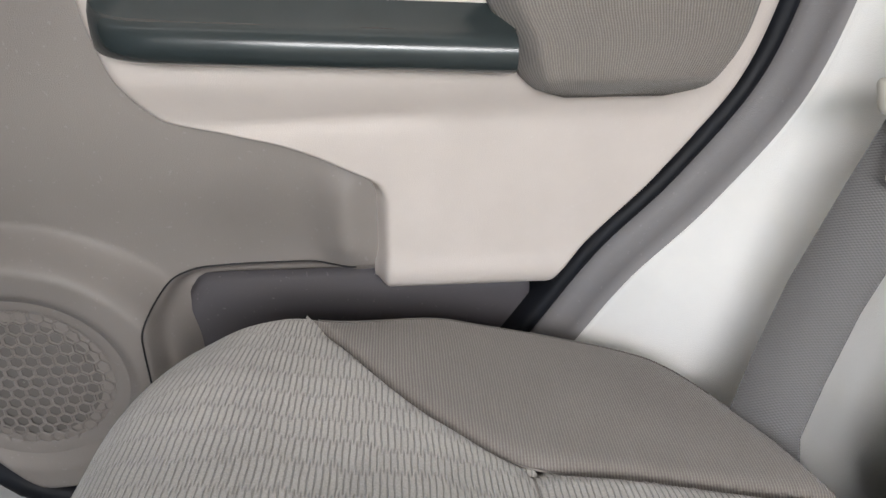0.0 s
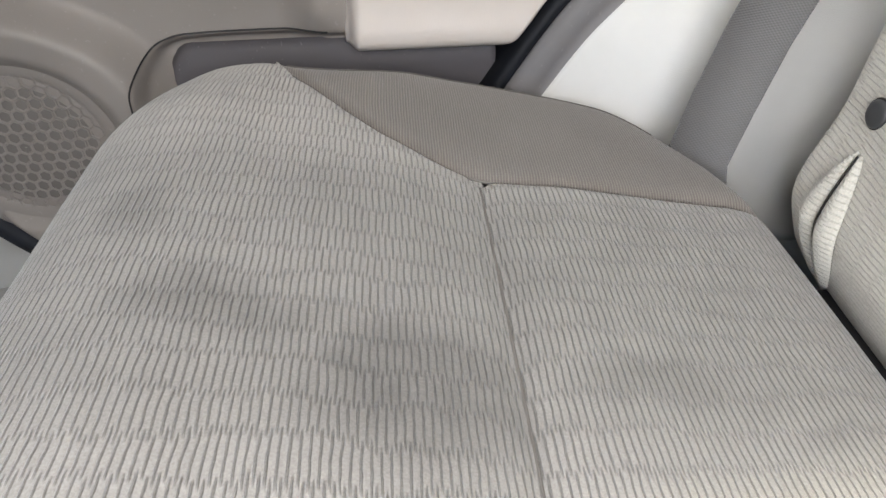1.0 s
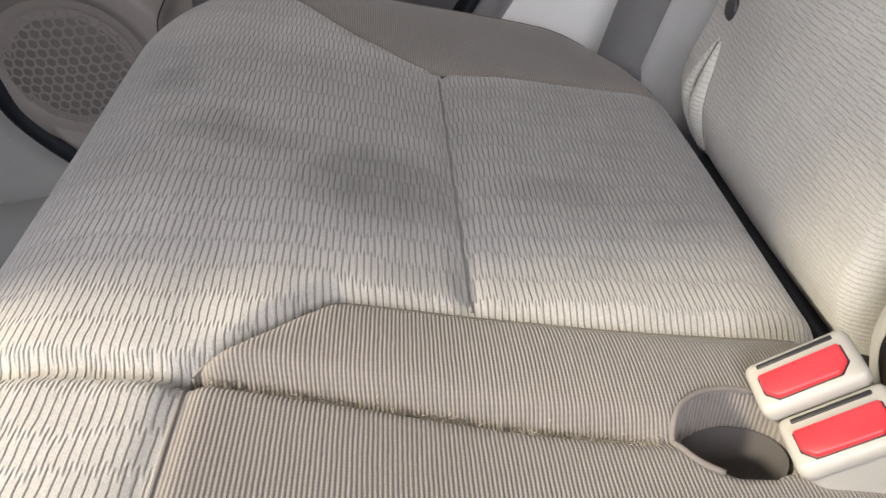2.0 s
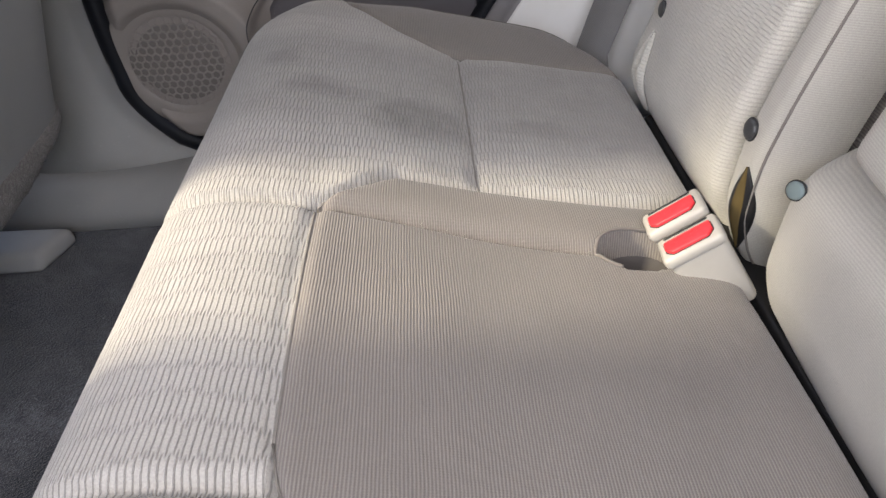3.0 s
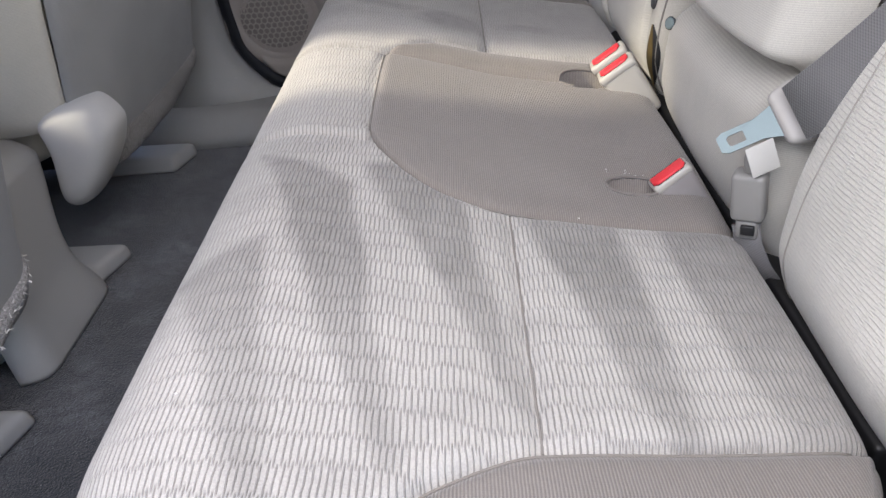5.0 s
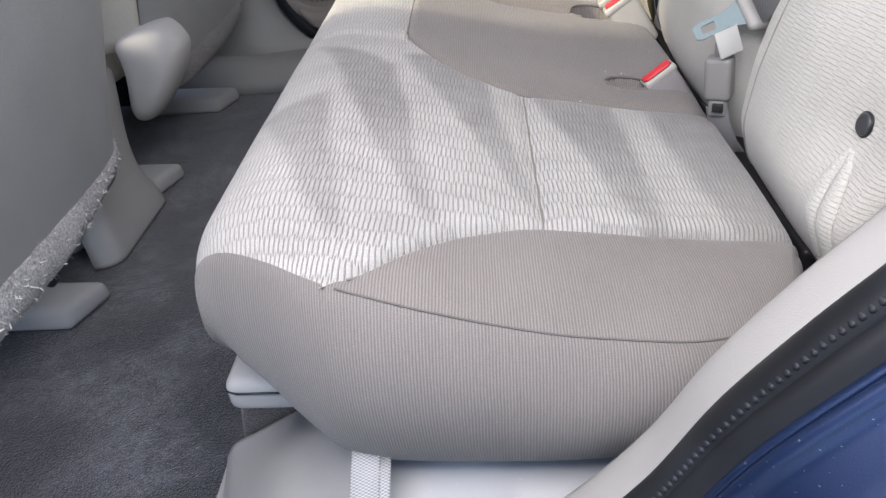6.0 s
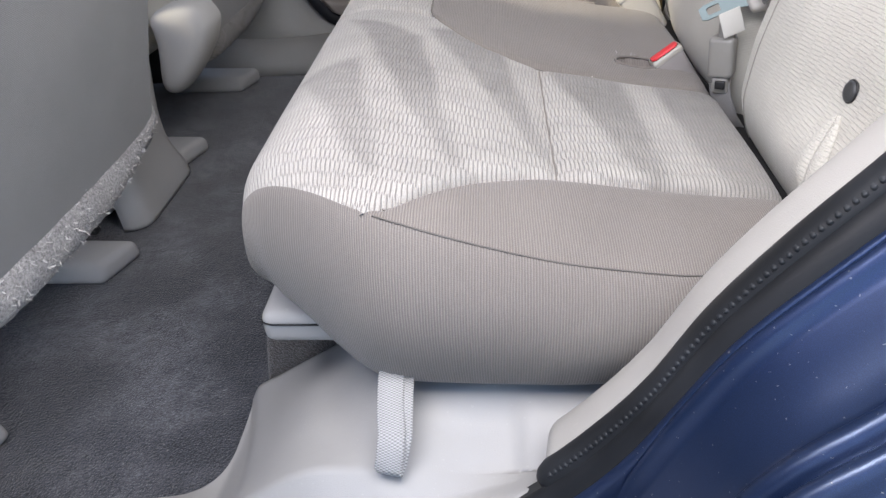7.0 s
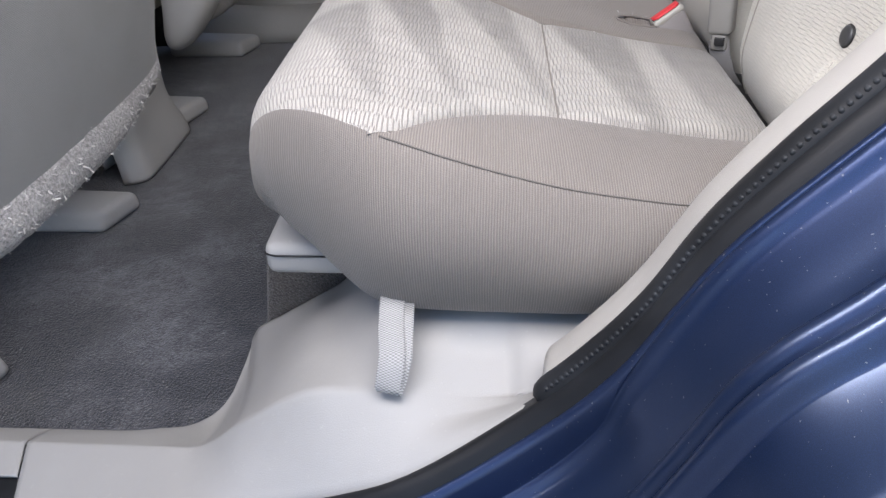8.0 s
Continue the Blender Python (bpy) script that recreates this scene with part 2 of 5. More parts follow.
def ease(x, a, b):
    t = min(max((x - a) / (b - a), 0.0), 1.0)
    return t * t * (3 - 2 * t)


def dip(d, w):
    return math.exp(-(d / w) ** 2)


def sheet(bm, f, us, vs, uv=None, flip=False):
    """Adds the surface f(u, v) over the stations us and vs; uv(u, v) gives its texture place in metres."""
    layer = bm.loops.layers.uv.verify()
    rows = [[bm.verts.new(f(u, v)) for v in vs] for u in us]
    for i in range(len(us) - 1):
        for j in range(len(vs) - 1):
            corners = [(i, j), (i + 1, j), (i + 1, j + 1), (i, j + 1)]
            if flip:
                corners.reverse()
            face = bm.faces.new([rows[a][b] for a, b in corners])
            face.smooth = True
            for loop, (a, b) in zip(face.loops, corners):
                loop[layer].uv = uv(us[a], vs[b]) if uv else (us[a], vs[b])
    return rows


def steps(a, b, n):
    return [a + (b - a) * i / n for i in range(n + 1)]


def part(name, bm, material, parent=None, label="", thick=0.0):
    bmesh.ops.remove_doubles(bm, verts=bm.verts, dist=1e-6)
    if thick:
        bmesh.ops.recalc_face_normals(bm, faces=bm.faces)
    mesh = bpy.data.meshes.new(name)
    bm.to_mesh(mesh)
    bm.free()
    mesh.materials.append(material)
    ob = new(name, mesh)
    if parent:
        ob.parent = parent
        ob.matrix_parent_inverse = parent.matrix_world.inverted()
    if label:
        tagged(ob, label)
    if thick:
        mod = ob.modifiers.new("thickness", "SOLIDIFY")
        mod.thickness, mod.offset = abs(thick), (-1.0 if thick > 0 else 1.0)
    return ob


def thing(name, label, category, at=(0, 0, 0), group="", kind=""):
    ob = new(name)
    ob.location = at
    ob.empty_display_size = 0.05
    bpy.context.view_layer.update()
    return tagged(ob, label, category, group, kind)


def block(size, bevel=0.005, m=None, segments=3, taper=None):
    """A bevelled block centred on its own origin; taper(v) may reshape it before the bevel."""
    bm = bmesh.new()
    bmesh.ops.create_cube(bm, size=1)
    for v in bm.verts:
        v.co = Vector((v.co.x * size[0], v.co.y * size[1], v.co.z * size[2]))
        if taper:
            v.co = Vector(taper(v.co))
    bmesh.ops.bevel(bm, geom=list(bm.edges), offset=bevel, segments=segments, profile=0.5, affect="EDGES")
    for f in bm.faces:
        f.smooth = True
    bm.loops.layers.uv.verify()
    if m is not None:
        bm.transform(m)
    return bm


def tube(points, radius, sides=10, closed=False, flat=1.0):
    """A round cord along points."""
    bm = bmesh.new()
    layer = bm.loops.layers.uv.verify()
    pts = [Vector(p) for p in points]
    rings, side = [], None
    for i, p in enumerate(pts):
        a, b = pts[max(i - 1, 0)], pts[min(i + 1, len(pts) - 1)]
        t = (b - a).normalized()
        if side is None:
            side = t.orthogonal().normalized()
        side = (side - t * side.dot(t)).normalized()
        up = t.cross(side)
        rings.append([bm.verts.new(p + radius * (math.cos(k * 2 * math.pi / sides) * side + flat * math.sin(k * 2 * math.pi / sides) * up)) for k in range(sides)])
    for r, s in zip(rings, rings[1:]):
        for k in range(sides):
            f = bm.faces.new((r[k], s[k], s[(k + 1) % sides], r[(k + 1) % sides]))
            f.smooth = True
    for ring in (rings[0], rings[-1]):
        bm.faces.new(ring)
    bmesh.ops.recalc_face_normals(bm, faces=bm.faces)
    return bm


def ribbon(points, sides, width, thick=0.0014):
    """Webbing along points, as wide as width in the direction sides(i)."""
    bm = bmesh.new()
    layer = bm.loops.layers.uv.verify()
    pts = [Vector(p) for p in points]
    run, rings = 0.0, []
    for i, p in enumerate(pts):
        a, b = pts[max(i - 1, 0)], pts[min(i + 1, len(pts) - 1)]
        t = (b - a).normalized()
        s = Vector(sides(i)).normalized()
        s = (s - t * s.dot(t)).normalized()
        n = t.cross(s)
        run += (p - pts[max(i - 1, 0)]).length
        w = width / 2
        prof = ((-w, 0), (-w + 0.001, thick), (w - 0.001, thick), (w, 0), (w - 0.001, -thick), (-w + 0.001, -thick))
        rings.append(([bm.verts.new(p + s * x + n * y) for x, y in prof], run, [x for x, y in prof]))
    for (r, ru, xs), (q, qu, _) in zip(rings, rings[1:]):
        for k in range(6):
            j = (k + 1) % 6
            f = bm.faces.new((r[k], q[k], q[j], r[j]))
            f.smooth = k in (1, 4)
            for loop, uvs in zip(f.loops, ((xs[k], ru), (xs[k], qu), (xs[j], qu), (xs[j], ru))):
                loop[layer].uv = uvs
    bm.faces.new(rings[0][0]), bm.faces.new(rings[-1][0])
    bmesh.ops.recalc_face_normals(bm, faces=bm.faces)
    return bm


def disc(radius, depth, m, bevel=0.001):
    """A button with a slightly domed face and a rounded rim, facing +z before m."""
    bm = bmesh.new()
    layer = bm.loops.layers.uv.verify()
    prof = [(0.0, depth * 1.1), (radius * 0.6, depth * 1.06), (radius - bevel, depth), (radius, depth - bevel), (radius, -depth)]
    n = 28
    top = bm.verts.new((0, 0, prof[0][1]))
    rings = [[bm.verts.new((r * math.cos(2 * math.pi * k / n), r * math.sin(2 * math.pi * k / n), z)) for k in range(n)] for r, z in prof[1:]]
    for k in range(n):
        bm.faces.new((top, rings[0][k], rings[0][(k + 1) % n])).smooth = True
        for r, s in zip(rings, rings[1:]):
            bm.faces.new((r[k], s[k], s[(k + 1) % n], r[(k + 1) % n])).smooth = True
    bm.transform(m)
    return bm


def frame_of(origin, w, a):
    """A pose with its x axis along w, its z axis along a."""
    a = Vector(a).normalized()
    w = Vector(w)
    w = (w - a * w.dot(a)).normalized()
    t = a.cross(w)
    m = Matrix((w, t, a)).transposed().to_4x4()
    m.translation = origin
    return m


# ---------------------------------------------------------------- floor
def carpet_height(x, y):
    return 0.004 * noise.noise(Vector((x * 5, y * 5, 0))) - 0.002


bm = bmesh.new()
sheet(bm, lambda x, y: (x, y, carpet_height(x, y)), steps(-1.5, -0.155, 60), steps(-0.64, 0.66, 60), flip=False)
floor = part("floor", bm, CARPET, thick=0.02)
tagged(floor, "worn charcoal carpet of the rear footwell, dusty in patches", "carpet", kind="structure")

riser = part("floor_riser", block((0.14, 1.00, 0.135), 0.010, pose(-0.167, 0.055, 0.055), 4, lambda c: (c.x + (0.022 if c.x < 0 and c.z > 0 else 0), c.y, c.z)), RISER)
tagged(riser, "brown-grey carpeted riser under the rear bench", "carpet", kind="structure")

# ---------------------------------------------------------------- rear bench cushion
# section: run along the cloth, x and z, from the foot of the front face to the back edge
SEC = [(-0.120, 0.195), (-0.150, 0.215), (-0.168, 0.245), (-0.177, 0.280), (-0.175, 0.312), (-0.162, 0.334), (-0.140, 0.347), (-0.110, 0.3515),
       (-0.075, 0.348), (-0.040, 0.339), (0.0, 0.3275), (0.04, 0.3165), (0.085, 0.3045), (0.13, 0.295), (0.18, 0.286), (0.23, 0.2785), (0.265, 0.273), (0.284, 0.264), (0.292, 0.245), (0.294, 0.215)]
run = [0.0]
for (ax, az), (bx, bz) in zip(SEC, SEC[1:]):
    run.append(run[-1] + math.hypot(bx - ax, bz - az))
sec_x, sec_z = curve(run, [p[0] for p in SEC]), curve(run, [p[1] for p in SEC])
S_END = run[-1]


def s_at(x):
    """The run along the cloth at which the top passes x."""
    lo, hi = run[5], run[17]
    for _ in range(40):
        mid = (lo + hi) / 2
        lo, hi = (mid, hi) if sec_x(mid) < x else (lo, mid)
    return lo


S_NOTCH, S_PANEL, S_CROSS = s_at(-0.062), s_at(-0.045), s_at(0.086)
half = curve([0, run[2], run[4], run[5], run[6], run[7], s_at(-0.06), s_at(0), s_at(0.08), s_at(0.16), s_at(0.22), s_at(0.26), run[17], S_END],
             [0.528, 0.534, 0.538, 0.544, 0.558, 0.577, 0.595, 0.600, 0.601, 0.595, 0.575, 0.535, 0.475, 0.46])
half_l = half


def half_r(s):
    x = sec_x(s)
    return half_l(s) + (0.032 * ease(x, -0.05, 0.05) * (1 - ease(x, 0.20, 0.27)) if s > run[6] else 0.0)


bolster = curve([S_NOTCH, s_at(-0.035), s_at(-0.01), s_at(0.03), s_at(0.085), s_at(0.17), s_at(0.27), S_END],
                [0.600, 0.572, 0.543, 0.508, 0.482, 0.474, 0.466, 0.458])
mid_left = curve([S_PANEL, s_at(-0.041), s_at(-0.026), s_at(0), s_at(0.035), s_at(0.085), s_at(0.15), s_at(0.27), S_END],
                 [-0.098, -0.118, -0.149, -0.185, -0.213, -0.226, -0.230, -0.232, -0.234])
mid_right = curve([S_PANEL, s_at(-0.03), s_at(-0.012), s_at(0.003), s_at(0.018), s_at(0.085), s_at(0.15), s_at(0.23), S_END],
                  [0.126, 0.137, 0.154, 0.168, 0.178, 0.179, 0.176, 0.173, 0.170])


def tuck(s):
    return 0.1235 - 0.085 * (sec_x(s) + 0.045)


POCKETS = ((0.210, -0.165, 0.026, 0.015), (0.208, 0.104, 0.032, 0.022))


def bench(s, y):
    """The surface of the bench cushion."""
    x, z = sec_x(s), sec_z(s)
    top = ease(s, run[3], run[6])
    h = half_r(s) if y > 0 else half_l(s)
    edge = h - abs(y)
    if s < run[3]:
        z += 0.042 * ease(abs(y), 0.42, 0.54) * (1 - s / run[3])
        x -= 0.012 * ease(abs(y), 0.42, 0.54) * (1 - s / run[3])
    drop = 0.004 * math.exp(-max(edge, 0) / 0.018)
    z += 0.0022 * noise.noise(Vector((x * 9, y * 7, 3))) * top
    if s > S_NOTCH:
        b = bolster(s)
        z -= 0.0065 * dip(abs(y) - b, 0.0055) * ease(h - b, 0.0, 0.022)
        if abs(y) > b:
            z += 0.006 * math.sin(math.pi * min((abs(y) - b) / max(h - b, 0.01), 1)) * ease(s, S_NOTCH, s_at(0.02))
    if s > S_PANEL - 0.012:
        l, r = mid_left(max(s, S_PANEL)), mid_right(max(s, S_PANEL))
        k = ease(s, S_PANEL - 0.008, S_PANEL + 0.004)
        z -= 0.0055 * k * (dip(y - l, 0.006) + dip(y - r, 0.006))
        if l < y < r:
            z -= 0.004 * dip(s - S_PANEL, 0.006) * ease(min(y - l, r - y), 0.0, 0.010)
            z -= 0.0105 * k * dip(y - tuck(s), 0.0055) * (1 - ease(x, 0.15, 0.20))
            z += 0.005 * k * math.sin(math.pi * (y - l) / (tuck(s) - l)) if y < tuck(s) else 0.008 * k * max(math.sin(math.pi * (y - tuck(s)) / (r - tuck(s))), 0.0) ** 0.7
        elif (r <= y < bolster(max(s, S_NOTCH)) or -bolster(max(s, S_NOTCH)) < y <= l):
            inset = ease(min(abs(y - l), abs(y - r)), 0.0, 0.016)
            z += inset * (0.0045 * ease(abs(s - S_CROSS), 0.0, 0.06) * ease(s, S_PANEL - 0.012, S_PANEL + 0.035) - 0.0065 * dip(s - S_CROSS, 0.0065))
    if s < S_PANEL + 0.01:
        k = 1 - ease(s, S_PANEL - 0.002, S_PANEL + 0.01)
        front = 0.0065 * k * (1.15 * dip(y + 0.127, 0.0055) + 1.5 * dip(y - 0.1225, 0.0055))
        z -= front * top
        x += front * (1 - top)
    x += 0.026 * ease(abs(y), 0.48, 0.61) ** 1.3 * (1 - ease(s, run[5], run[9]))
    for px, py, ax, ay in POCKETS:
        q = ((x - px) / ax) ** 2 + ((y - py) / ay) ** 2
        z -= 0.034 * (1 - ease(q, 0.70, 1.08)) * (1 if s > S_PANEL else 0)
    return x, y, z - drop * top


def across(lo, hi):
    return lambda s, w: bench(s, lo(s) + (hi(s) - lo(s)) * w)


def cloth_uv(lo, hi):
    return lambda s, w: (s, lo(s) + (hi(s) - lo(s)) * w)


def minus(f):
    return lambda s: -f(s)


SS = steps(S_PANEL, S_END, 125)
rear_bench = thing("rear_bench", "light grey-beige two-tone cloth rear bench cushion with nap marks", "car seat", (0.06, 0, 0.19))
bm = bmesh.new()
sheet(bm, across(minus(half_l), half_r), steps(0, S_NOTCH, 46), steps(0, 1, 300), cloth_uv(minus(half_l), half_r), True)
sheet(bm, across(minus(bolster), bolster), steps(S_NOTCH, S_PANEL, 5), steps(0, 1, 300), cloth_uv(minus(bolster), bolster), True)
sheet(bm, across(minus(bolster), mid_left), SS, steps(0, 1, 90), cloth_uv(minus(bolster), mid_left), True)
sheet(bm, across(mid_right, bolster), SS, steps(0, 1, 90), cloth_uv(mid_right, bolster), True)
# brushed marks in the nap: wedges that run from the centre panel towards the door, and soft smears on the far half over
# a painted band of shade
WEDGES = [((-0.165, -0.350), (-0.100, -0.305), (-0.052, -0.545), (-0.066, -0.552)), ((-0.140, -0.165), (-0.044, -0.215), (0.012, -0.505), (-0.004, -0.515)),
          ((-0.046, -0.185), (0.036, -0.175), (0.088, -0.452), (0.070, -0.460)), ((0.080, -0.190), (0.182, -0.190), (0.186, -0.478), (0.164, -0.488)), ((0.200, -0.20), (0.31, -0.20), (0.31, -0.490), (0.232, -0.472))]
SMEARS = [(-0.105, 0.390, 0.034, 0.050, 0.8), (-0.050, 0.318, 0.075, 0.034, 0.85), (0.035, 0.285, 0.065, 0.050, 0.9), (0.155, 0.298, 0.085, 0.030, 0.75), (0.215, 0.345, 0.055, 0.014, 0.5),
          (0.075, 0.375, 0.060, 0.016, 0.45), (0.245, 0.268, 0.050, 0.022, 0.6), (-0.02, 0.43, 0.05, 0.014, 0.35)]


def nap_and_shade_at(x, y):
    wx = x + 0.007 * noise.noise(Vector((x * 22, y * 14, 5)))
    wy = y + 0.010 * noise.noise(Vector((x * 20, y * 16, 9)))
    best = 0.0
    if y < 0:
        for corners in WEDGES:
            n = len(corners)
            cx, cy = sum(c[0] for c in corners) / n, sum(c[1] for c in corners) / n
            out = -1.0
            for (ax, ay), (bx, by) in zip(corners, corners[1:] + corners[:1]):
                nx, ny = by - ay, ax - bx
                ln = math.hypot(nx, ny)
                side = 1 if (cx - ax) * nx + (cy - ay) * ny < 0 else -1
                out = max(out, side * ((wx - ax) * nx + (wy - ay) * ny) / ln)
            best = max(best, 1 - ease(out, -0.012, 0.006))
        return best * (0.62 + 0.38 * ease(y, -0.46, -0.30))
    # broad band beyond the sunlit strip: shade put into the cloth colour
    best = 0.55 * ease(y, 0.21, 0.29) * (1 - ease(y, 0.43, 0.50))
    wx += 0.016 * noise.noise(Vector((x * 12, y * 12, 2)))
    wy += 0.018 * noise.noise(Vector((x * 9, y * 16, 7)))
    for cx, cy, rx, ry, much in SMEARS:
        best = max(best, 1.25 * much * (1 - ease(math.hypot((wx - cx) / rx, (wy - cy) / ry), 0.10, 1.45)))
    return best


cover = part("seat_cover", bm, KNIT, rear_bench, "light ribbed velour with brushed streaks and a painted shade band")
nap_shade = cover.data.attributes.new("nap_shade", "FLOAT", "POINT")
nap_shade.data.foreach_set("value", [nap_and_shade_at(v.co.x, v.co.y) for v in cover.data.vertices])
bm = bmesh.new()
sheet(bm, across(mid_left, mid_right), SS, steps(0, 1, 130), cloth_uv(mid_left, mid_right), True)
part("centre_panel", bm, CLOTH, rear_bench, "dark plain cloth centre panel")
for side in (-1, 1):
    half = half_r if side > 0 else half_l
    lo, hi = (bolster, half) if side > 0 else (minus(half), minus(bolster))
    bm = bmesh.new()
    sheet(bm, across(lo, hi), steps(S_NOTCH, S_PANEL, 5)[:-1] + SS, steps(0, 1, 44), cloth_uv(lo, hi), True)
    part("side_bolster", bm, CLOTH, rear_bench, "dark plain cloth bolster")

    def side_panel(s, w, side=side, half=half):
        x, y, z = bench(s, side * half(s))
        k = ease(s, run[3], s_at(-0.02))
        foot = Vector((min(max(x, -0.160 + 0.5 * (x + 0.177)), 0.24), side * (half(s) - 0.002 + 0.010 * k), 0.189 + 0.044 * (1 - ease(x, -0.165, -0.045))))
        if s < run[4]:
            foot.z = min(foot.z, z - 0.001)
        p = Vector((x, y, z)).lerp(foot, w)
        out = 0.026 * math.sin(math.pi * w) ** 0.75 * (0.50 + 0.50 * ease(s, run[4], s_at(-0.03)))
        ox = -0.45 * (1 - ease(s, run[4], S_NOTCH)) + 0.6 * ease(s, s_at(0.12), s_at(0.25))
        n = math.hypot(1, ox)
        return p.x + out * ox / n, p.y + side * out / n, p.z + 0.004 * math.sin(math.pi * w)
    bm = bmesh.new()
    sheet(bm, side_panel, steps(run[3], S_END, 110), steps(0, 1, 36), lambda s, w: (s, w * 0.15), side > 0)
    part("side_panel", bm, CLOTH, rear_bench, "dark plain cloth side panel")
    part("seam", tube([Vector(bench(s, side * half(s))) + Vector((0, side * 0.0006, 0.0002)) for s in steps(S_NOTCH + 0.010, s_at(0.24), 90)], 0.0007, 6), EDGE, rear_bench, "stitched edge seam")
    part("seam", tube([Vector(bench(s, side * bolster(s))) + Vector((0, 0, 0.0006)) for s in steps(S_NOTCH + 0.016, s_at(0.275), 80)], 0.0009, 6), SEAM, rear_bench, "stitched edge seam")
for f in (mid_left, mid_right):
    part("seam", tube([Vector(bench(s, f(s))) + Vector((0, 0, 0.0010)) for s in steps(S_PANEL, s_at(0.27), 140)], 0.0009, 6), SEAM, rear_bench, "stitched edge seam")
part("seam", tube([Vector(bench(S_PANEL, y)) + Vector((0, 0, 0.0004)) for y in steps(mid_left(S_PANEL), mid_right(S_PANEL), 50)], 0.0010, 6), SEAM, rear_bench, "stitched edge seam")
for lo, hi in ((minus(bolster), mid_left), (mid_right, bolster)):
    part("seam", tube([Vector(bench(S_CROSS, y)) + Vector((0, 0, 0.0002)) for y in steps(lo(S_CROSS) + 0.004, hi(S_CROSS) - 0.004, 60)], 0.0009, 6), SEAM, rear_bench, "pulled-down cross seam")
part("seam", tube([Vector(bench(s, tuck(s))) + Vector((0, 0, 0.0002)) for s in steps(S_PANEL, s_at(0.165), 60)], 0.0011, 6), SEAM, rear_bench, "frayed tuck seam")
fray = random.Random(11)
bm = bmesh.new()
bm.loops.layers.uv.verify()
for _ in range(520):
    s = fray.uniform(S_PANEL, s_at(0.17))
    p = Vector(bench(s, tuck(s) + fray.gauss(0, 0.0014))) + Vector((0, 0, 0.0004))
    d = Vector((fray.uniform(-0.5, 0.5), fray.uniform(-1, 1), fray.uniform(0.1, 0.8))).normalized() * fray.uniform(0.002, 0.0055)
    o = Vector((fray.uniform(-1, 1), fray.uniform(-1, 1), 0)).normalized() * 0.00016
    bm.faces.new([bm.verts.new(c) for c in (p - o, p + o, p + d * 0.6 + o + Vector((0, 0, 0.0004)), p + d)])
tagged(part("frayed_threads", bm, STITCH, rear_bench, "short pale threads along the tuck seam"), kind="stuff")
bm = bmesh.new()
bm.loops.layers.uv.verify()
for cx, cy, n in ((0.188, -0.140, 2), (0.206, -0.143, 4), (0.222, -0.147, 3), (0.150, -0.222, 1), (-0.128, -0.46, 2)):
    for _ in range(n):
        x, y = cx + fray.gauss(0, 0.004), cy + fray.gauss(0, 0.003)
        p = Vector(bench(s_at(x), y)) + Vector((0, 0, 0.0008))
        bmesh.ops.create_icosphere(bm, subdivisions=1, radius=fray.uniform(0.0004, 0.0008), matrix=Matrix.Translation(p) @ Matrix.Diagonal((fray.uniform(0.7, 2.0), 1, 0.7, 1)))
tagged(part("crumbs", bm, LINT, rear_bench, "pale crumbs and lint on the cloth"), kind="stuff")
bm = bmesh.new()
sheet(bm, lambda s, w: tuple(Vector(bench(s, (half_l(s) + half_r(s)) * w - half_l(s))) + Vector((0.010 if s < run[5] else 0.0, 0, -0.015))), steps(0, S_END, 60), steps(0.004, 0.996, 160), None, True)
part("padding", bm, SEAM, rear_bench, "padding under the cover")
part("rear_valance", block((0.03, 0.86, 0.20), 0.006, pose(0.318, -0.02, 0.145)), BLACK, rear_bench, "dark cloth below the seat back")
for px, py, ax, ay in POCKETS:
    bm = bmesh.new()
    deep = bench(s_at(px), py)[2] + 0.004
    sheet(bm, lambda a, r: (px + ax * 0.86 * r * math.cos(a), py + ay * 0.86 * r * math.sin(a), deep + 0.010 * r * r), steps(0, 2 * math.pi, 32), steps(0.02, 1, 6), None, True)
    part("pocket_lining", bm, LINING, rear_bench, "dark lining of a buckle pocket")
    ring = []
    for k in range(41):
        a = 2 * math.pi * k / 40 if py < 0 else radians(65 + 175 * k / 40)
        x, y = px + ax * 1.05 * math.cos(a), py + ay * 1.05 * math.sin(a)
        ring.append(Vector(bench(s_at(x), y)) + Vector((0, 0, 0.0004)))
    part("pocket_piping", tube(ring, 0.0016, 8), CLOTH, rear_bench, "rolled cloth edge of a buckle pocket")
# hard base under the cushion
part("seat_base", block((0.26, 1.0, 0.05), 0.012, pose(0.12, 0, 0.195)), BLACK, rear_bench, "dark underside")
part("base_trim", block((0.10, 1.085, 0.034), 0.010, pose(-0.1265, 0, 0.186), 4), TRIM, rear_bench, "pale plastic edge of the seat base")
part("base_joint", tube([(-0.09, -0.5432, 0.193), (-0.165, -0.5432, 0.193), (-0.1745, -0.540, 0.193), (-0.1772, -0.53, 0.193), (-0.1772, 0.53, 0.193)], 0.0010, 6), BLACK, rear_bench, "dark joint line")

# ---------------------------------------------------------------- rear backrest
back_x = curve([0.20, 0.235, 0.262, 0.30, 0.34, 0.38, 0.45, 0.55, 0.68, 0.80, 0.88], [0.345, 0.322, 0.307, 0.298, 0.300, 0.307, 0.326, 0.358, 0.400, 0.440, 0.47])


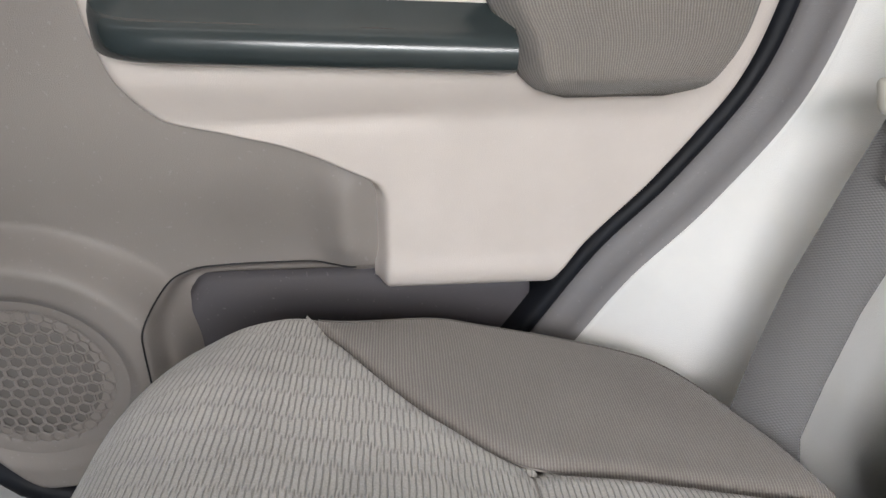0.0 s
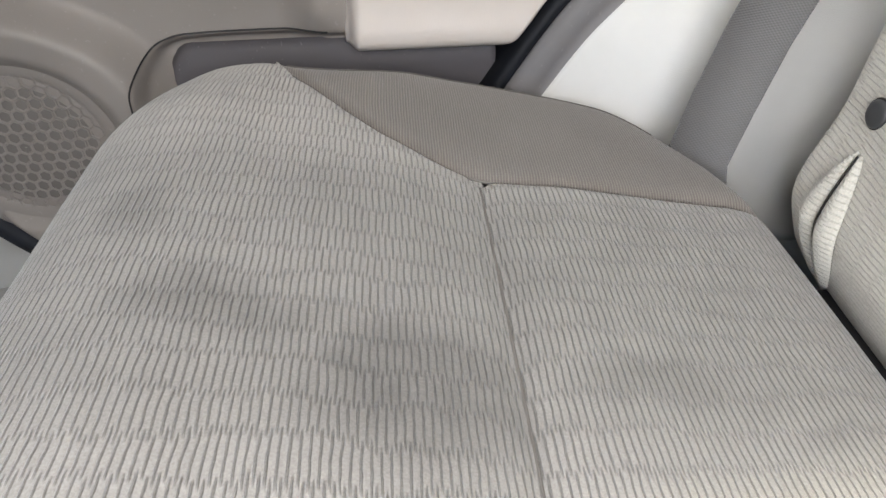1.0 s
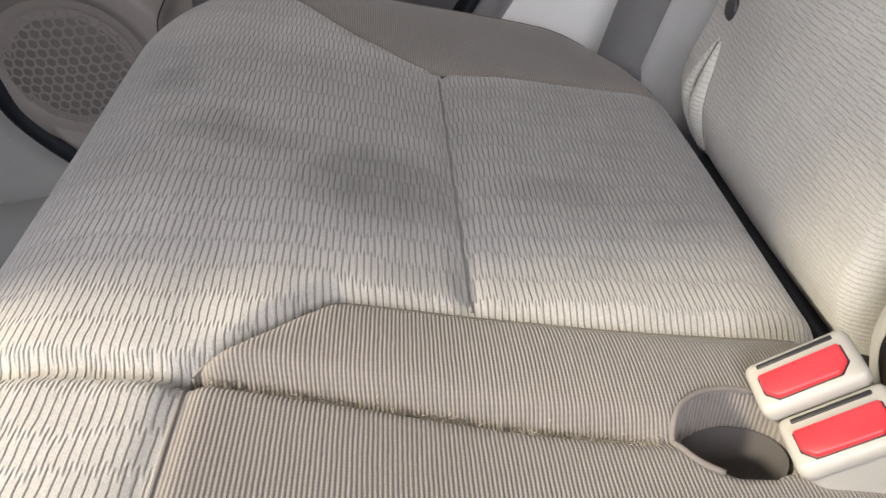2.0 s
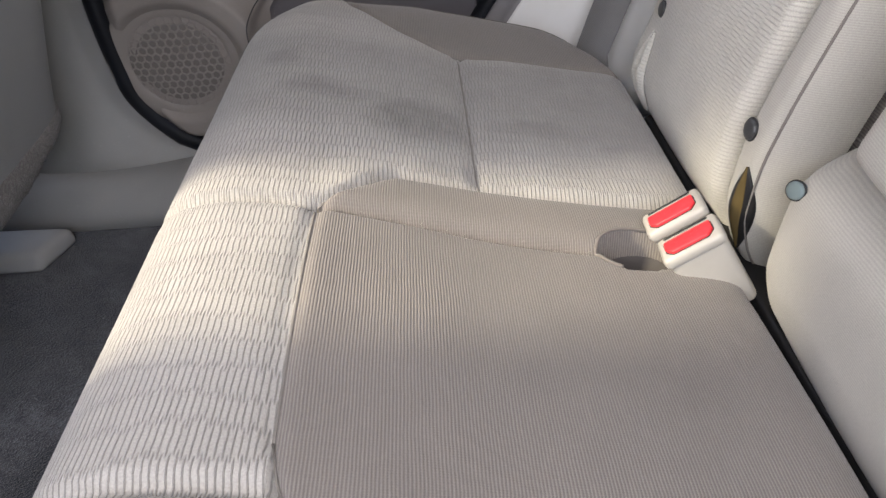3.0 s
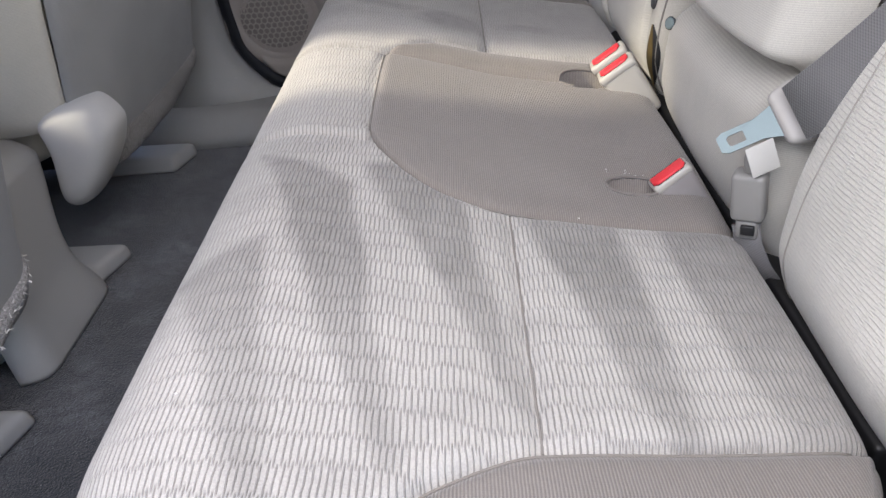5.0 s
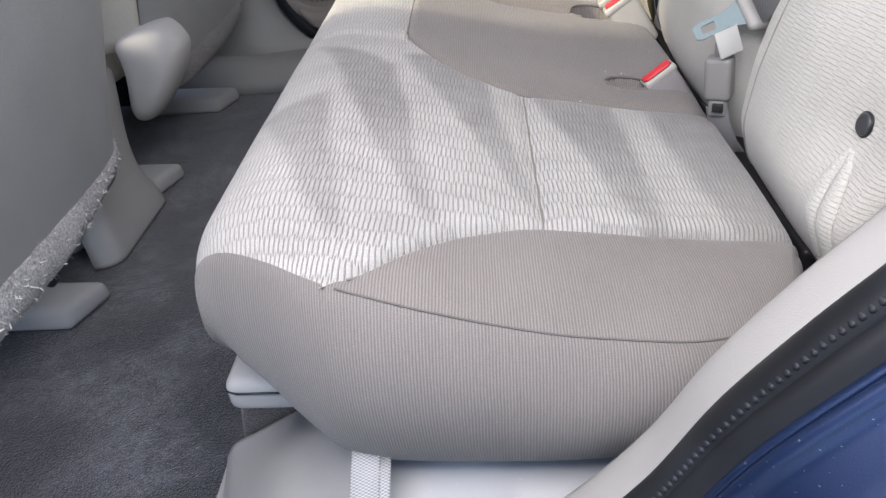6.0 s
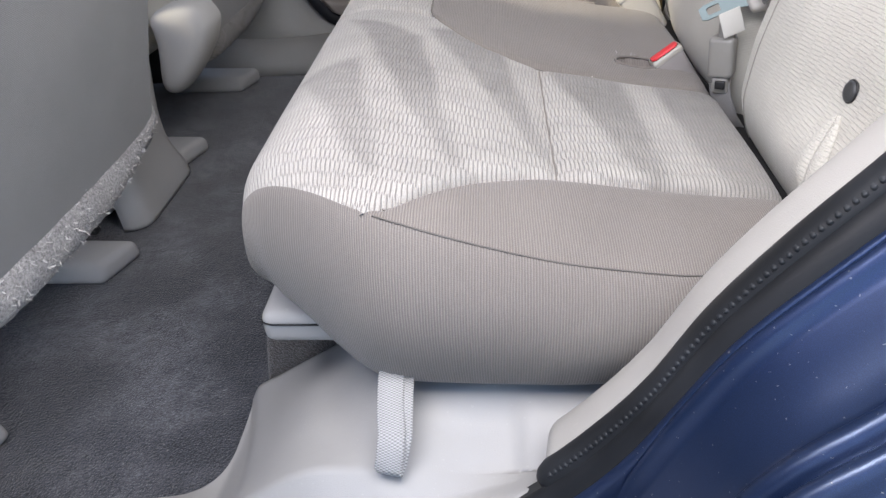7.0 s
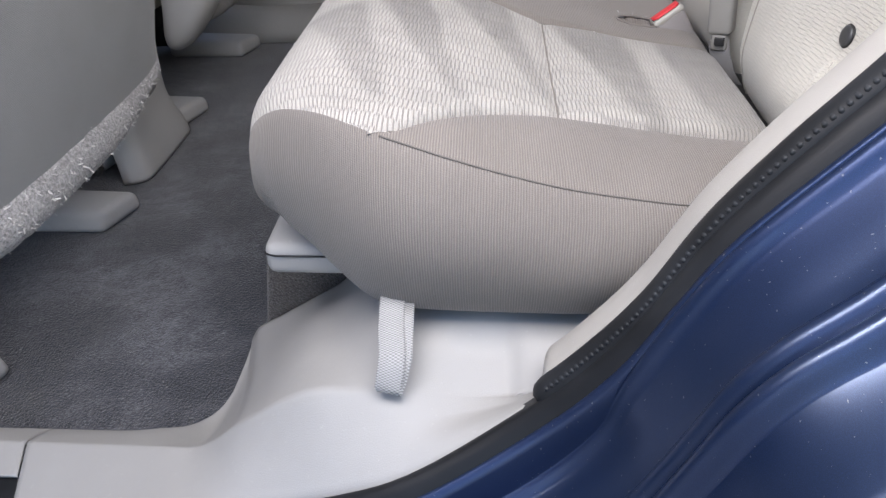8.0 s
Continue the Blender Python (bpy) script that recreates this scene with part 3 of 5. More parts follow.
def back_sheet(lo, hi, bulge, roll=0.022, zlo=0.215, zhi=0.86, n=60, crown=None):
    """A padded backrest face between two vertical edges that roll away rearwards."""
    def f(z, w):
        l, h = lo(z), hi(z)
        y = l + (h - l) * w
        e = min(y - l, h - y)
        x = back_x(z) + 0.017 * ease(abs(y), 0.31, 0.46) * ease(z, 0.29, 0.36) - bulge * math.sin(math.pi * w) ** 0.6 + 0.05 * max(0.0, 1 - e / roll) ** 2.2 + 0.002 * noise.noise(Vector((y * 8, z * 8, 1)))
        if crown:
            x += crown(z)
        return x, y, z
    bm = bmesh.new()
    zs, ws = steps(zlo, zhi, 90), [0.5 - 0.5 * math.cos(math.pi * k / n) * (1 - 0.3 * math.sin(math.pi * k / n) ** 2) for k in range(n + 1)]
    sheet(bm, f, zs, ws, lambda z, w: (z, lo(z) + (hi(z) - lo(z)) * w), True)
    return bm, f, lambda y, z: Vector(f(z, (y - lo(z)) / (hi(z) - lo(z))))


def fixed(v):
    return lambda z: v


right_back = thing("folding_rear_seat", "light ribbed velour seat back beside the pale pillar trim", "car seat", (0.36, 0.33, 0.215), "rear backrests")
out_r = curve([0.2, 0.26, 0.36, 0.5, 0.88], [0.455, 0.470, 0.482, 0.50, 0.50])
bm, rf, rf_at = back_sheet(fixed(0.165), out_r, 0.006)
part("cover", bm, KNIT_BACK_SUNLIT, right_back, "light ribbed velour")
bm, rf2, rf2_at = back_sheet(fixed(0.106), fixed(0.178), 0.002, 0.03)
part("side_panel", bm, CLOTH_BACK, right_back, "plain pale cloth")
part("seam", tube([Vector(rf2(z, 0.26)) + Vector((-0.0006, 0, 0)) for z in steps(0.24, 0.85, 60)], 0.0011, 6), SEAM, right_back)
left_back = thing("folding_rear_seat", "light ribbed velour seat back by the open door", "car seat", (0.36, -0.39, 0.215), "rear backrests")
out_l = curve([0.2, 0.26, 0.36, 0.5, 0.88], [-0.505, -0.52, -0.53, -0.54, -0.54])
bm, lf, lf_at = back_sheet(out_l, fixed(-0.262), 0.007, 0.03)
part("cover", bm, KNIT_BACK_SUNLIT, left_back, "light ribbed velour")
part("seam", tube([Vector(lf(z, 1 - (0.034 + 0.012 * math.sin((z - 0.23) * 9)) / 0.26)) + Vector((-0.0008, 0, 0)) for z in steps(0.24, 0.60, 60)], 0.0006, 6), STITCH, left_back)
mid_back = thing("centre_rear_seat", "pale cloth centre seat back with a folded armrest", "car seat", (0.36, -0.07, 0.215), "rear backrests")
lower_top = 0.398


def pad_crown(z):
    return 0.11 * ease(z, lower_top - 0.055, lower_top + 0.03) ** 2


bm, mf, mf_at = back_sheet(fixed(-0.258), fixed(0.096), 0.010, 0.035, zhi=lower_top + 0.03, crown=pad_crown)
part("lower_pad", bm, CLOTH_BACK, mid_back, "plain pale cloth pad")


def arm_crown(z):
    return -0.012 + 0.05 * (1 - ease(z, 0.392, 0.425)) ** 2


bm, af, af_at = back_sheet(fixed(-0.215), fixed(0.045), 0.018, 0.03, zlo=0.392, zhi=0.80, crown=arm_crown)
part("armrest", bm, CLOTH_BACK, mid_back, "folded cloth armrest")
bm = bmesh.new()
sheet(bm, lambda z, y: (back_x(z) + 0.055, y, z), steps(0.2, 0.86, 20), steps(-0.46, 0.43, 20), None, True)
part("shell", bm, CLOTH, mid_back, "dark recess behind the pads", thick=-0.03)


def button(at, y, z, owner, radius=0.0085, face=(-1, 0, 0.12), mat=None):
    place = at(y, z)
    m = frame_of(place + Vector(face) * 0.0006 if mat is None else place + Vector(face) * 0.0035, (0, 1, 0), face)
    part("button", disc(radius, 0.0028, m), mat or DISC, owner, "dark grey child-seat anchor button")
    part("button_rim", tube([m @ Vector((radius * 1.04 * math.cos(k * math.pi / 14), radius * 1.04 * math.sin(k * math.pi / 14), 0.0004)) for k in range(29)], 0.0009, 6), BLACK, owner)


button(rf_at, 0.427, 0.363, right_back)
button(rf2_at, 0.150, 0.363, right_back)
button(mf_at, 0.066, 0.361, mid_back, 0.0066, (-1, -0.55, 0.30), STEEL)
button(lf_at, -0.461, 0.364, left_back)


def anchor_flap(f, y, z0, z1, owner, tilt, puff=0.007, slit=0.0042):
    """The two padded lips of a child-seat anchor slot with the dark slit between them."""
    def at(yy, zz, lift):
        return f(yy, zz) + Vector((-lift, 0, 0))
    for s in (-1, 1):
        bm = bmesh.new()

        def lip(a, b, s=s):
            z = z0 + (z1 - z0) * a
            wide = 0.020 * math.sin(math.pi * min(a * 0.9 + 0.08, 1)) ** 0.7
            yy = y + tilt * a + s * (slit * 0.6 + wide * b)
            return at(yy, z, 0.001 + puff * math.sin(math.pi * min(b * 0.85 + 0.12, 1)) * math.sin(math.pi * min(a * 0.9 + 0.07, 1)) ** 0.5)
        sheet(bm, lip, steps(0, 1, 24), steps(0, 1, 10), lambda a, b, s=s: (a * (z1 - z0), s * b * 0.02), s > 0)
        part("anchor_flap", bm, KNIT_BACK_SUNLIT, owner, "padded cloth lip of an anchor slot", thick=0.002)
    pts = [at(y + tilt * a, z0 + (z1 - z0) * a, 0.0016) for a in steps(0.02, 0.98, 16)]
    part("anchor_slit", tube(pts, slit, 8, flat=0.4), BLACK if slit > 0.002 else SEAM, owner, "dark slit")


anchor_flap(rf_at, 0.408, 0.252, 0.342, right_back, 0.010, 0.007, 0.0026)
anchor_flap(lf_at, -0.486, 0.255, 0.346, left_back, 0.022, 0.0045, 0.0005)
for wide, lift, mat, words in ((0.0115, 0.0012, BLACK, "dark open slit"), (0.0062, 0.0020, FOAM, "yellow foam showing in the slit")):
    bm = bmesh.new()

    def slit(a, b, wide=wide, lift=lift):
        z = 0.258 + 0.082 * a
        y = 0.132 + (b - 0.5) * 2 * wide * max(math.sin(math.pi * a), 0.0) ** 0.8
        return tuple(rf2_at(y, z) + Vector((-lift - 0.0015 * math.sin(math.pi * b), 0, 0)))
    sheet(bm, slit, steps(0.0, 1.0, 20), steps(0, 1, 8), None, True)
    part("anchor_slit", bm, mat, right_back, words, thick=0.001)

# ---------------------------------------------------------------- buckles and belts
W_AX, A_AX = Vector((0.80, 0.12, 0.58)), Vector((-0.58, 0.05, 0.80))
W_PAIR = Vector((0.81, -0.05, 0.57))


def press_word(m, owner):
    text = bpy.data.curves.new("word", "FONT")
    text.body, text.size, text.extrude, text.align_x, text.align_y = "PRESS", 0.0085, 0.0005, "CENTER", "CENTER"
    ob = new("press_lettering", text)
    bpy.context.view_layer.update()
    mesh = bpy.data.meshes.new_from_object(ob.evaluated_get(bpy.context.evaluated_depsgraph_get()))
    bpy.data.objects.remove(ob)
    mesh.materials.append(RED)
    word = new("press_lettering", mesh)
    word.parent = owner
    word.matrix_parent_inverse = owner.matrix_world.inverted()
    word.matrix_basis = m


def prism(points, z0, z1, m, bevel=0.0012):
    """A flat-topped block over an outline, with rounded edges."""
    bm = bmesh.new()
    bm.loops.layers.uv.verify()
    low, high = ([bm.verts.new((x, y, z)) for x, y in points] for z in (z0, z1))
    bm.faces.new(low[::-1]), bm.faces.new(high)
    n = len(points)
    for k in range(n):
        bm.faces.new((low[k], low[(k + 1) % n], high[(k + 1) % n], high[k]))
    bmesh.ops.recalc_face_normals(bm, faces=bm.faces)
    bmesh.ops.bevel(bm, geom=list(bm.edges), offset=bevel, segments=3, profile=0.5, affect="EDGES")
    for f in bm.faces:
        f.smooth = True
    bm.transform(m)
    return bm


def buckle_unit(owner, m, body_mat, length=0.075, wide=0.020, low=-0.0110, high=0.0062):
    part("body", block((0.045, 0.0265, length), 0.006, m @ pose(0, 0, -length / 2 - 0.004), 4, lambda c: (c.x * (1.0 if c.z > 0 else 0.8), c.y, c.z)), body_mat, owner)
    part("rim", block((0.0465, 0.028, 0.011), 0.0045, m @ pose(0, 0, -0.0052), 4), BUCKLE, owner, "cream plastic rim")
    cut = 0.0046
    outline = [(-wide, high), (-wide, low + cut), (-wide + cut, low), (wide - cut, low), (wide, low + cut), (wide, high)]
    part("button_gap", prism([(x * 1.035, y * 1.04 - 0.0001) for x, y in outline], -0.006, 0.0006, m, 0.0003), BLACK, owner, "dark gap round the button")
    red = part("release_button", prism(outline, -0.006, 0.0030, m), RED, owner, "red push button")
    part("tongue_slot", block((0.034, 0.0026, 0.006), 0.0008, m @ pose(0, 0.0094, -0.0022)), BLACK, owner, "dark tongue slot")
    press_word(m @ pose(0, -0.0025, 0.0026), red)


single = thing("seat_belt_buckle", "seat belt buckle with one red button in its cushion pocket", "seat belt", (0.25, -0.155, 0.25), "buckles")
buckle_unit(single, frame_of((0.2405, -0.164, 0.2955), W_AX, A_AX) @ Matrix.Scale(0.86, 4), MAUVE)
pair = thing("double_buckle", "cream seat belt buckle with two red buttons side by side", "seat belt", (0.25, 0.10, 0.25), "buckles")
buckle_unit(pair, frame_of((0.2405, 0.090, 0.3065), W_PAIR, A_AX) @ Matrix.Scale(1.08, 4), BUCKLE, 0.07, 0.0178, -0.0098, 0.0040)
buckle_unit(pair, frame_of((0.2360, 0.1195, 0.3105), W_PAIR, A_AX) @ Matrix.Scale(1.08, 4), BUCKLE, 0.07, 0.0178, -0.0098, 0.0040)

latch = thing("belt_latch", "grey plastic centre belt latch on a short webbing stalk", "seat belt", (0.285, -0.25, 0.26))
LM = frame_of((0.281, -0.252, 0.320), (0.75, -0.5, 0.2), (-0.12, 0.02, 1)) @ Matrix.Scale(0.90, 4)
part("body", block((0.030, 0.022, 0.050), 0.006, LM, 4), BUCKLE_GREY, latch)
part("collar", block((0.020, 0.016, 0.022), 0.004, LM @ pose(0, 0, -0.034), 3), BUCKLE_GREY, latch)
part("release_slot", block((0.012, 0.004, 0.010), 0.001, LM @ pose(0.002, -0.0105, -0.032), 2), BLACK, latch)
part("neck", block((0.020, 0.014, 0.026), 0.005, LM @ pose(0.004, 0.002, 0.030), 3), BUCKLE_GREY, latch)
part("stalk", ribbon([(0.283, -0.252, 0.290), (0.287, -0.256, 0.272), (0.296, -0.262, 0.252), (0.312, -0.266, 0.23)], lambda i: (0.7, -0.6, 0.2), 0.024), BELT, latch)

tongue = thing("seat_belt", "grey webbing belt with a steel tongue lying on the seat back", "seat belt", (0.31, -0.25, 0.385), "seat belts")


def tongue_plate(m, owner, grip, size=1.0, metal=STEEL):
    """A flat steel tongue with a real slot, and its moulded grip."""
    bm = bmesh.new()
    outer = [(-0.010, 0.0), (-0.010, -0.030), (-0.014, -0.042), (-0.019, -0.055), (0.019, -0.055), (0.014, -0.042), (0.010, -0.030), (0.010, 0.0), (0.007, 0.006), (-0.007, 0.006)]
    inner = [(-0.005, -0.004), (-0.005, -0.009), (-0.005, -0.015), (-0.0045, -0.017), (0.0045, -0.017), (0.005, -0.015), (0.005, -0.009), (0.005, -0.004), (0.003, -0.002), (-0.003, -0.002)]
    for z in (0.0009, -0.0009):
        o = [bm.verts.new((x * size, z, y * size)) for x, y in outer]
        i = [bm.verts.new((x * size, z, y * size)) for x, y in inner]
        for k in range(10):
            bm.faces.new((o[k], o[(k + 1) % 10], i[(k + 1) % 10], i[k]))
    bm.verts.ensure_lookup_table()
    for base in (0, 10):
        for k in range(10):
            j = (k + 1) % 10
            bm.faces.new((bm.verts[base + k], bm.verts[base + j], bm.verts[base + 20 + j], bm.verts[base + 20 + k]))
    bm.loops.layers.uv.verify()
    bmesh.ops.recalc_face_normals(bm, faces=bm.faces)
    bm.transform(m)
    part("plate", bm, metal, owner, "flat tongue plate")
    part("grip", block((0.062 * size, 0.012, 0.026 * size), 0.0055, m @ pose(0, 0, -0.058 * size), 4, lambda c: (c.x * (0.8 if c.z > 0 else 1.0), c.y, c.z)), grip, owner, "moulded plastic grip")


TM = frame_of((0.258, -0.243, 0.364), (0.24, -0.735, -0.617), (-0.88, 0.10, -0.46))
tongue_plate(TM, tongue, BUCKLE_WORN, 0.88)
part("care_label", block((0.022, 0.0008, 0.026), 0.0003, frame_of((0.280, -0.264, 0.360), (0.85, 0.1, 0.35), (-0.35, 0.1, 0.9))), PAPER, tongue, "white cloth label")
part("webbing", ribbon([(0.297, -0.264, 0.396), (0.310, -0.282, 0.424), (0.328, -0.304, 0.463), (0.37, -0.345, 0.55), (0.42, -0.40, 0.66), (0.50, -0.45, 0.82)], lambda i: (0.25, -0.80, -0.5), 0.046), BELT, tongue)

# ---------------------------------------------------------------- right rear door, seen from inside
door_l = curve([0.075, 0.10, 0.13, 0.20, 0.31, 0.55, 0.80], [-0.25, -0.33, -0.375, -0.413, -0.420, -0.405, -0.38])
door_r = curve([0.075, 0.10, 0.15, 0.20, 0.257, 0.343, 0.409, 0.497, 0.543, 0.65, 0.80], [-0.10, -0.02, 0.035, 0.073, 0.113, 0.172, 0.232, 0.292, 0.306, 0.325, 0.33])
right_door = tagged(thing("door_1", "closed right rear door with beige and taupe plastic trim", "car door", (0, 0.72, 0.09)), kind="structure")


def speaker_bulge(x, z):
    d = math.hypot((x + 0.325) / 0.125, (z - 0.235) / 0.115)
    return -0.040 * (1 - ease(d, 1.00, 1.26)) + 0.012 * (1 - ease(d, 0.66, 0.84))


def pocket_depth(x, z):
    """How far a place lies inside the outline of the door pocket, from 0 to 1."""
    qx, qz = abs(x + 0.0265) - (0.1865 - 0.048), z - (0.322 - 0.048)
    out = math.hypot(max(qx, 0.0), max(qz, 0.0)) + min(max(qx, qz), 0.0) - 0.048
    return 1 - ease(out, -0.013, 0.0)


def lower_door(z, w):
    l, r = door_l(z), door_r(z)
    x = l + (r - l) * w
    edge = min(x - l, r - x)
    y = 0.712 + 0.020 * (1 - ease(edge, 0, 0.03)) + speaker_bulge(x, z)
    y -= 0.026 * ease(z, 0.30, 0.48) * (1 - ease(x, -0.25, -0.03))
    y += 0.012 * ease(x, -0.24, -0.12) * (1 - ease(x, -0.075, -0.03)) * (1 - ease(z, 0.33, 0.42))
    y -= 0.010 * dip(x + 0.036, 0.020) * ease(z, 0.315, 0.345) * (1 - ease(z, 0.39, 0.43))
    y += 0.022 * pocket_depth(x, z)
    return x, y, z


def door_y(x, z):
    return lower_door(z, (x - door_l(z)) / (door_r(z) - door_l(z)))[1]


bm = bmesh.new()
sheet(bm, lower_door, steps(0.078, 0.79, 190), steps(0, 1, 200), lambda z, w: (w, z), True)
part("lower_trim", bm, TRIM_DARK, right_door, "taupe moulded lower trim", thick=-0.006)
trim_l = curve([0.262, 0.39, 0.405, 0.420, 0.432, 0.442, 0.452, 0.463, 0.490, 0.514, 0.55, 0.80], [-0.016, -0.012, -0.018, -0.045, -0.07, -0.098, -0.14, -0.180, -0.198, -0.207, -0.214, -0.23])


def upper_door(z, w):
    l, r = trim_l(z), door_r(z) + 0.002
    x = l + (r - l) * w
    y = 0.690 + 0.024 * (1 - ease(x - l, 0.0, 0.018)) ** 2 + 0.02 * (1 - ease(r - x, 0, 0.014)) ** 2
    y += 0.054 * (1 - ease(z, 0.288, 0.318)) ** 1.5
    y -= 0.018 * ease(z, 0.455, 0.50) * (1 - ease(x, 0.20, 0.29))
    y -= 0.003 * dip(z - 0.325, 0.012)
    y += 0.003 * dip(z - 0.462 - 0.05 * x, 0.008) * ease(x, -0.16, -0.10) * (1 - ease(x, 0.0, 0.06))
    return x, y, z


bm = bmesh.new()
sheet(bm, upper_door, steps(0.290, 0.79, 130), steps(0, 1, 110), lambda z, w: (w, z), True)
part("upper_trim", bm, TRIM_WARM, right_door, "light beige moulded trim", thick=-0.006)
# glossy dark armrest with its shelf
ARM = [(0.676, 0.4965), (0.652, 0.4970), (0.641, 0.5005), (0.636, 0.508), (0.6365, 0.517), (0.641, 0.5235), (0.648, 0.5255), (0.654, 0.5290), (0.664, 0.5350), (0.695, 0.5600), (0.72, 0.5800)]


def armrest(k, x):
    y, z = ARM[k]
    c = 1 - math.sqrt(max(0.0, 1 - max(0.0, (-0.148 - x) / 0.050) ** 2))
    return x, y + c * (0.68 - y), z + 0.0045 + 0.006 * c + 0.045 * (0.09 - x)


bm = bmesh.new()
sheet(bm, armrest, list(range(len(ARM))), [-0.198 + 0.292 * (i / 80) ** 1.4 for i in range(81)], lambda k, x: (k * 0.008, x), False)
part("armrest", bm, GLOSSY, right_door, "dark glossy armrest")
part("window_switch", block((0.032, 0.018, 0.010), 0.003, pose(-0.128, 0.690, 0.581, -38, 0, 0)), BLACK, right_door, "black window switch")
for dx in (-0.010, 0.010):
    part("screw", block((0.0018, 0.004, 0.007), 0.0005, pose(-0.100 + dx, 0.688, 0.581)), STEEL, right_door)
part("pull_cup", block((0.11, 0.030, 0.012), 0.0055, pose(0.03, 0.690, 0.572, -38, 0, 0), 4), TRIM_WARM, right_door, "beige rim of the pull handle")
pad_l = curve([0.480, 0.487, 0.502, 0.526, 0.551, 0.60, 0.66], [0.135, 0.112, 0.097, 0.088, 0.074, 0.06, 0.055])
pad_r = curve([0.480, 0.487, 0.502, 0.526, 0.551, 0.60, 0.66], [0.210, 0.236, 0.254, 0.267, 0.272, 0.277, 0.280])


def door_pad(z, w):
    l, r = pad_l(z), pad_r(z)
    x = l + (r - l) * w
    e = min(x - l, r - x, z - 0.480, 0.66 - z)
    return x, 0.668 - 0.034 * ease(e, -0.004, 0.022), z


bm = bmesh.new()
sheet(bm, door_pad, steps(0.480, 0.66, 50), steps(0, 1, 50), lambda z, w: (w * 0.2, z), True)
part("cloth_insert", bm, CLOTH, right_door, "taupe cloth insert", thick=-0.02)
# pocket cover below, with its thin outline
line = [(-0.2135, 0.21), (-0.2135, 0.25), (-0.2130, 0.276), (-0.2035, 0.303), (-0.184, 0.3185), (-0.162, 0.3228), (-0.12, 0.3228), (-0.07, 0.3228), (-0.03, 0.3215)]
px, pz = curve(range(len(line)), [p[0] for p in line]), curve(range(len(line)), [p[1] for p in line])
part("pocket_cover_edge", tube([(px(k), door_y(px(k), pz(k)) - 0.0003, pz(k)) for k in steps(0, len(line) - 1, 60)], 0.0009, 6), BLACK, right_door, "dark joint of the pocket cover")
# dark sheet over the pocket's floor, in place of the recess's shade
bm = bmesh.new()
sheet(bm, lambda x, z: (x, 0.7285 + 0.008 * ease(z, 0.285, 0.31), 0.15 + (z - 0.15) * (1 - 0.30 * (1 - ease(x, -0.203, -0.160)) ** 2)), steps(-0.203, 0.13, 50), steps(0.15, 0.3085, 16), None, False)
part("pocket_shade", bm, POCKET_SHADE, right_door, "dark grey sheet painting the shade in the door pocket", thick=0.002)
# loudspeaker
spk = Vector((-0.325, 0.683, 0.235))


def spk_rim(a, b):
    r = 0.088 + 0.017 * math.cos(b)
    return spk.x + r * 1.05 * math.cos(a), spk.y + 0.003 - 0.005 * math.sin(b), spk.z + r * 0.97 * math.sin(a)


bm = bmesh.new()
sheet(bm, spk_rim, steps(0, 2 * math.pi, 64), steps(-0.4, math.pi + 0.4, 12), None, False)
part("speaker_rim", bm, TRIM_DARK, right_door, "rounded speaker rim")
bm = bmesh.new()
sheet(bm, lambda a, r: (spk.x + r * 1.03 * math.cos(a), spk.y + 0.0032 - 0.006 * (1 - (r / 0.08) ** 2), spk.z + r * 0.95 * math.sin(a)), steps(0, 2 * math.pi, 48), steps(0.001, 0.080, 8), None, False)
part("speaker_backing", bm, SPK_DARK, right_door, "dark speaker backing")
bm = bmesh.new()
cell, bar = 0.0125, 0.0017
for i in range(-8, 9):
    for j in range(-8, 9):
        cx, cz = (i + 0.5 * (j % 2)) * cell, j * cell * 0.866
        if math.hypot(cx, cz) > 0.079:
            continue
        inner, outer = [], []
        for k in range(6):
            a = math.pi / 6 + k * math.pi / 3
            for r, ring in ((cell * 0.577, outer), (cell * 0.577 - bar, inner)):
                ring.append(bm.verts.new((spk.x + cx + r * math.cos(a), spk.y + 0.0016 - 0.006 * (1 - (math.hypot(cx, cz) / 0.08) ** 2) + (0.0 if ring is outer else 0.0005), spk.z + cz + r * math.sin(a))))
        for k in range(6):
            bm.faces.new((outer[k], outer[(k + 1) % 6], inner[(k + 1) % 6], inner[k]))
bm.loops.layers.uv.verify()
part("speaker_grille", bm, TRIM_DARK, right_door, "honeycomb speaker grille", thick=0.0006)
# window above the door
bm = bmesh.new()
sheet(bm, lambda x, k: (x, (0.70, 0.66, 0.645, 0.66, 0.74)[k], (0.775, 0.782, 0.80, 0.812, 0.815)[k]), steps(-0.40, 0.36, 12), list(range(5)), None)
part("window_sill", bm, TRIM_DARK, right_door, thick=0.004)

# right aperture: seal, grey reveal, pillar trim, B pillar and sill
bm = bmesh.new()
RS = [(door_r(z), z) for z in steps(0.082, 0.80, 70)]


def strip_right(offsets):
    """A strip along the rear edge of the right door opening; offsets are (out, y) pairs."""
    def f(i, k):
        x, z = RS[i]
        (ax, az), (bx, bz) = RS[max(i - 1, 0)], RS[min(i + 1, len(RS) - 1)]
        n = math.hypot(bx - ax, bz - az)
        o, y = offsets[k]
        return x + o * (bz - az) / n, y, z - o * (bx - ax) / n
    bm = bmesh.new()
    sheet(bm, f, list(range(len(RS))), list(range(len(offsets))), lambda i, k: (i * 0.01, k * 0.01), False)
    return bm


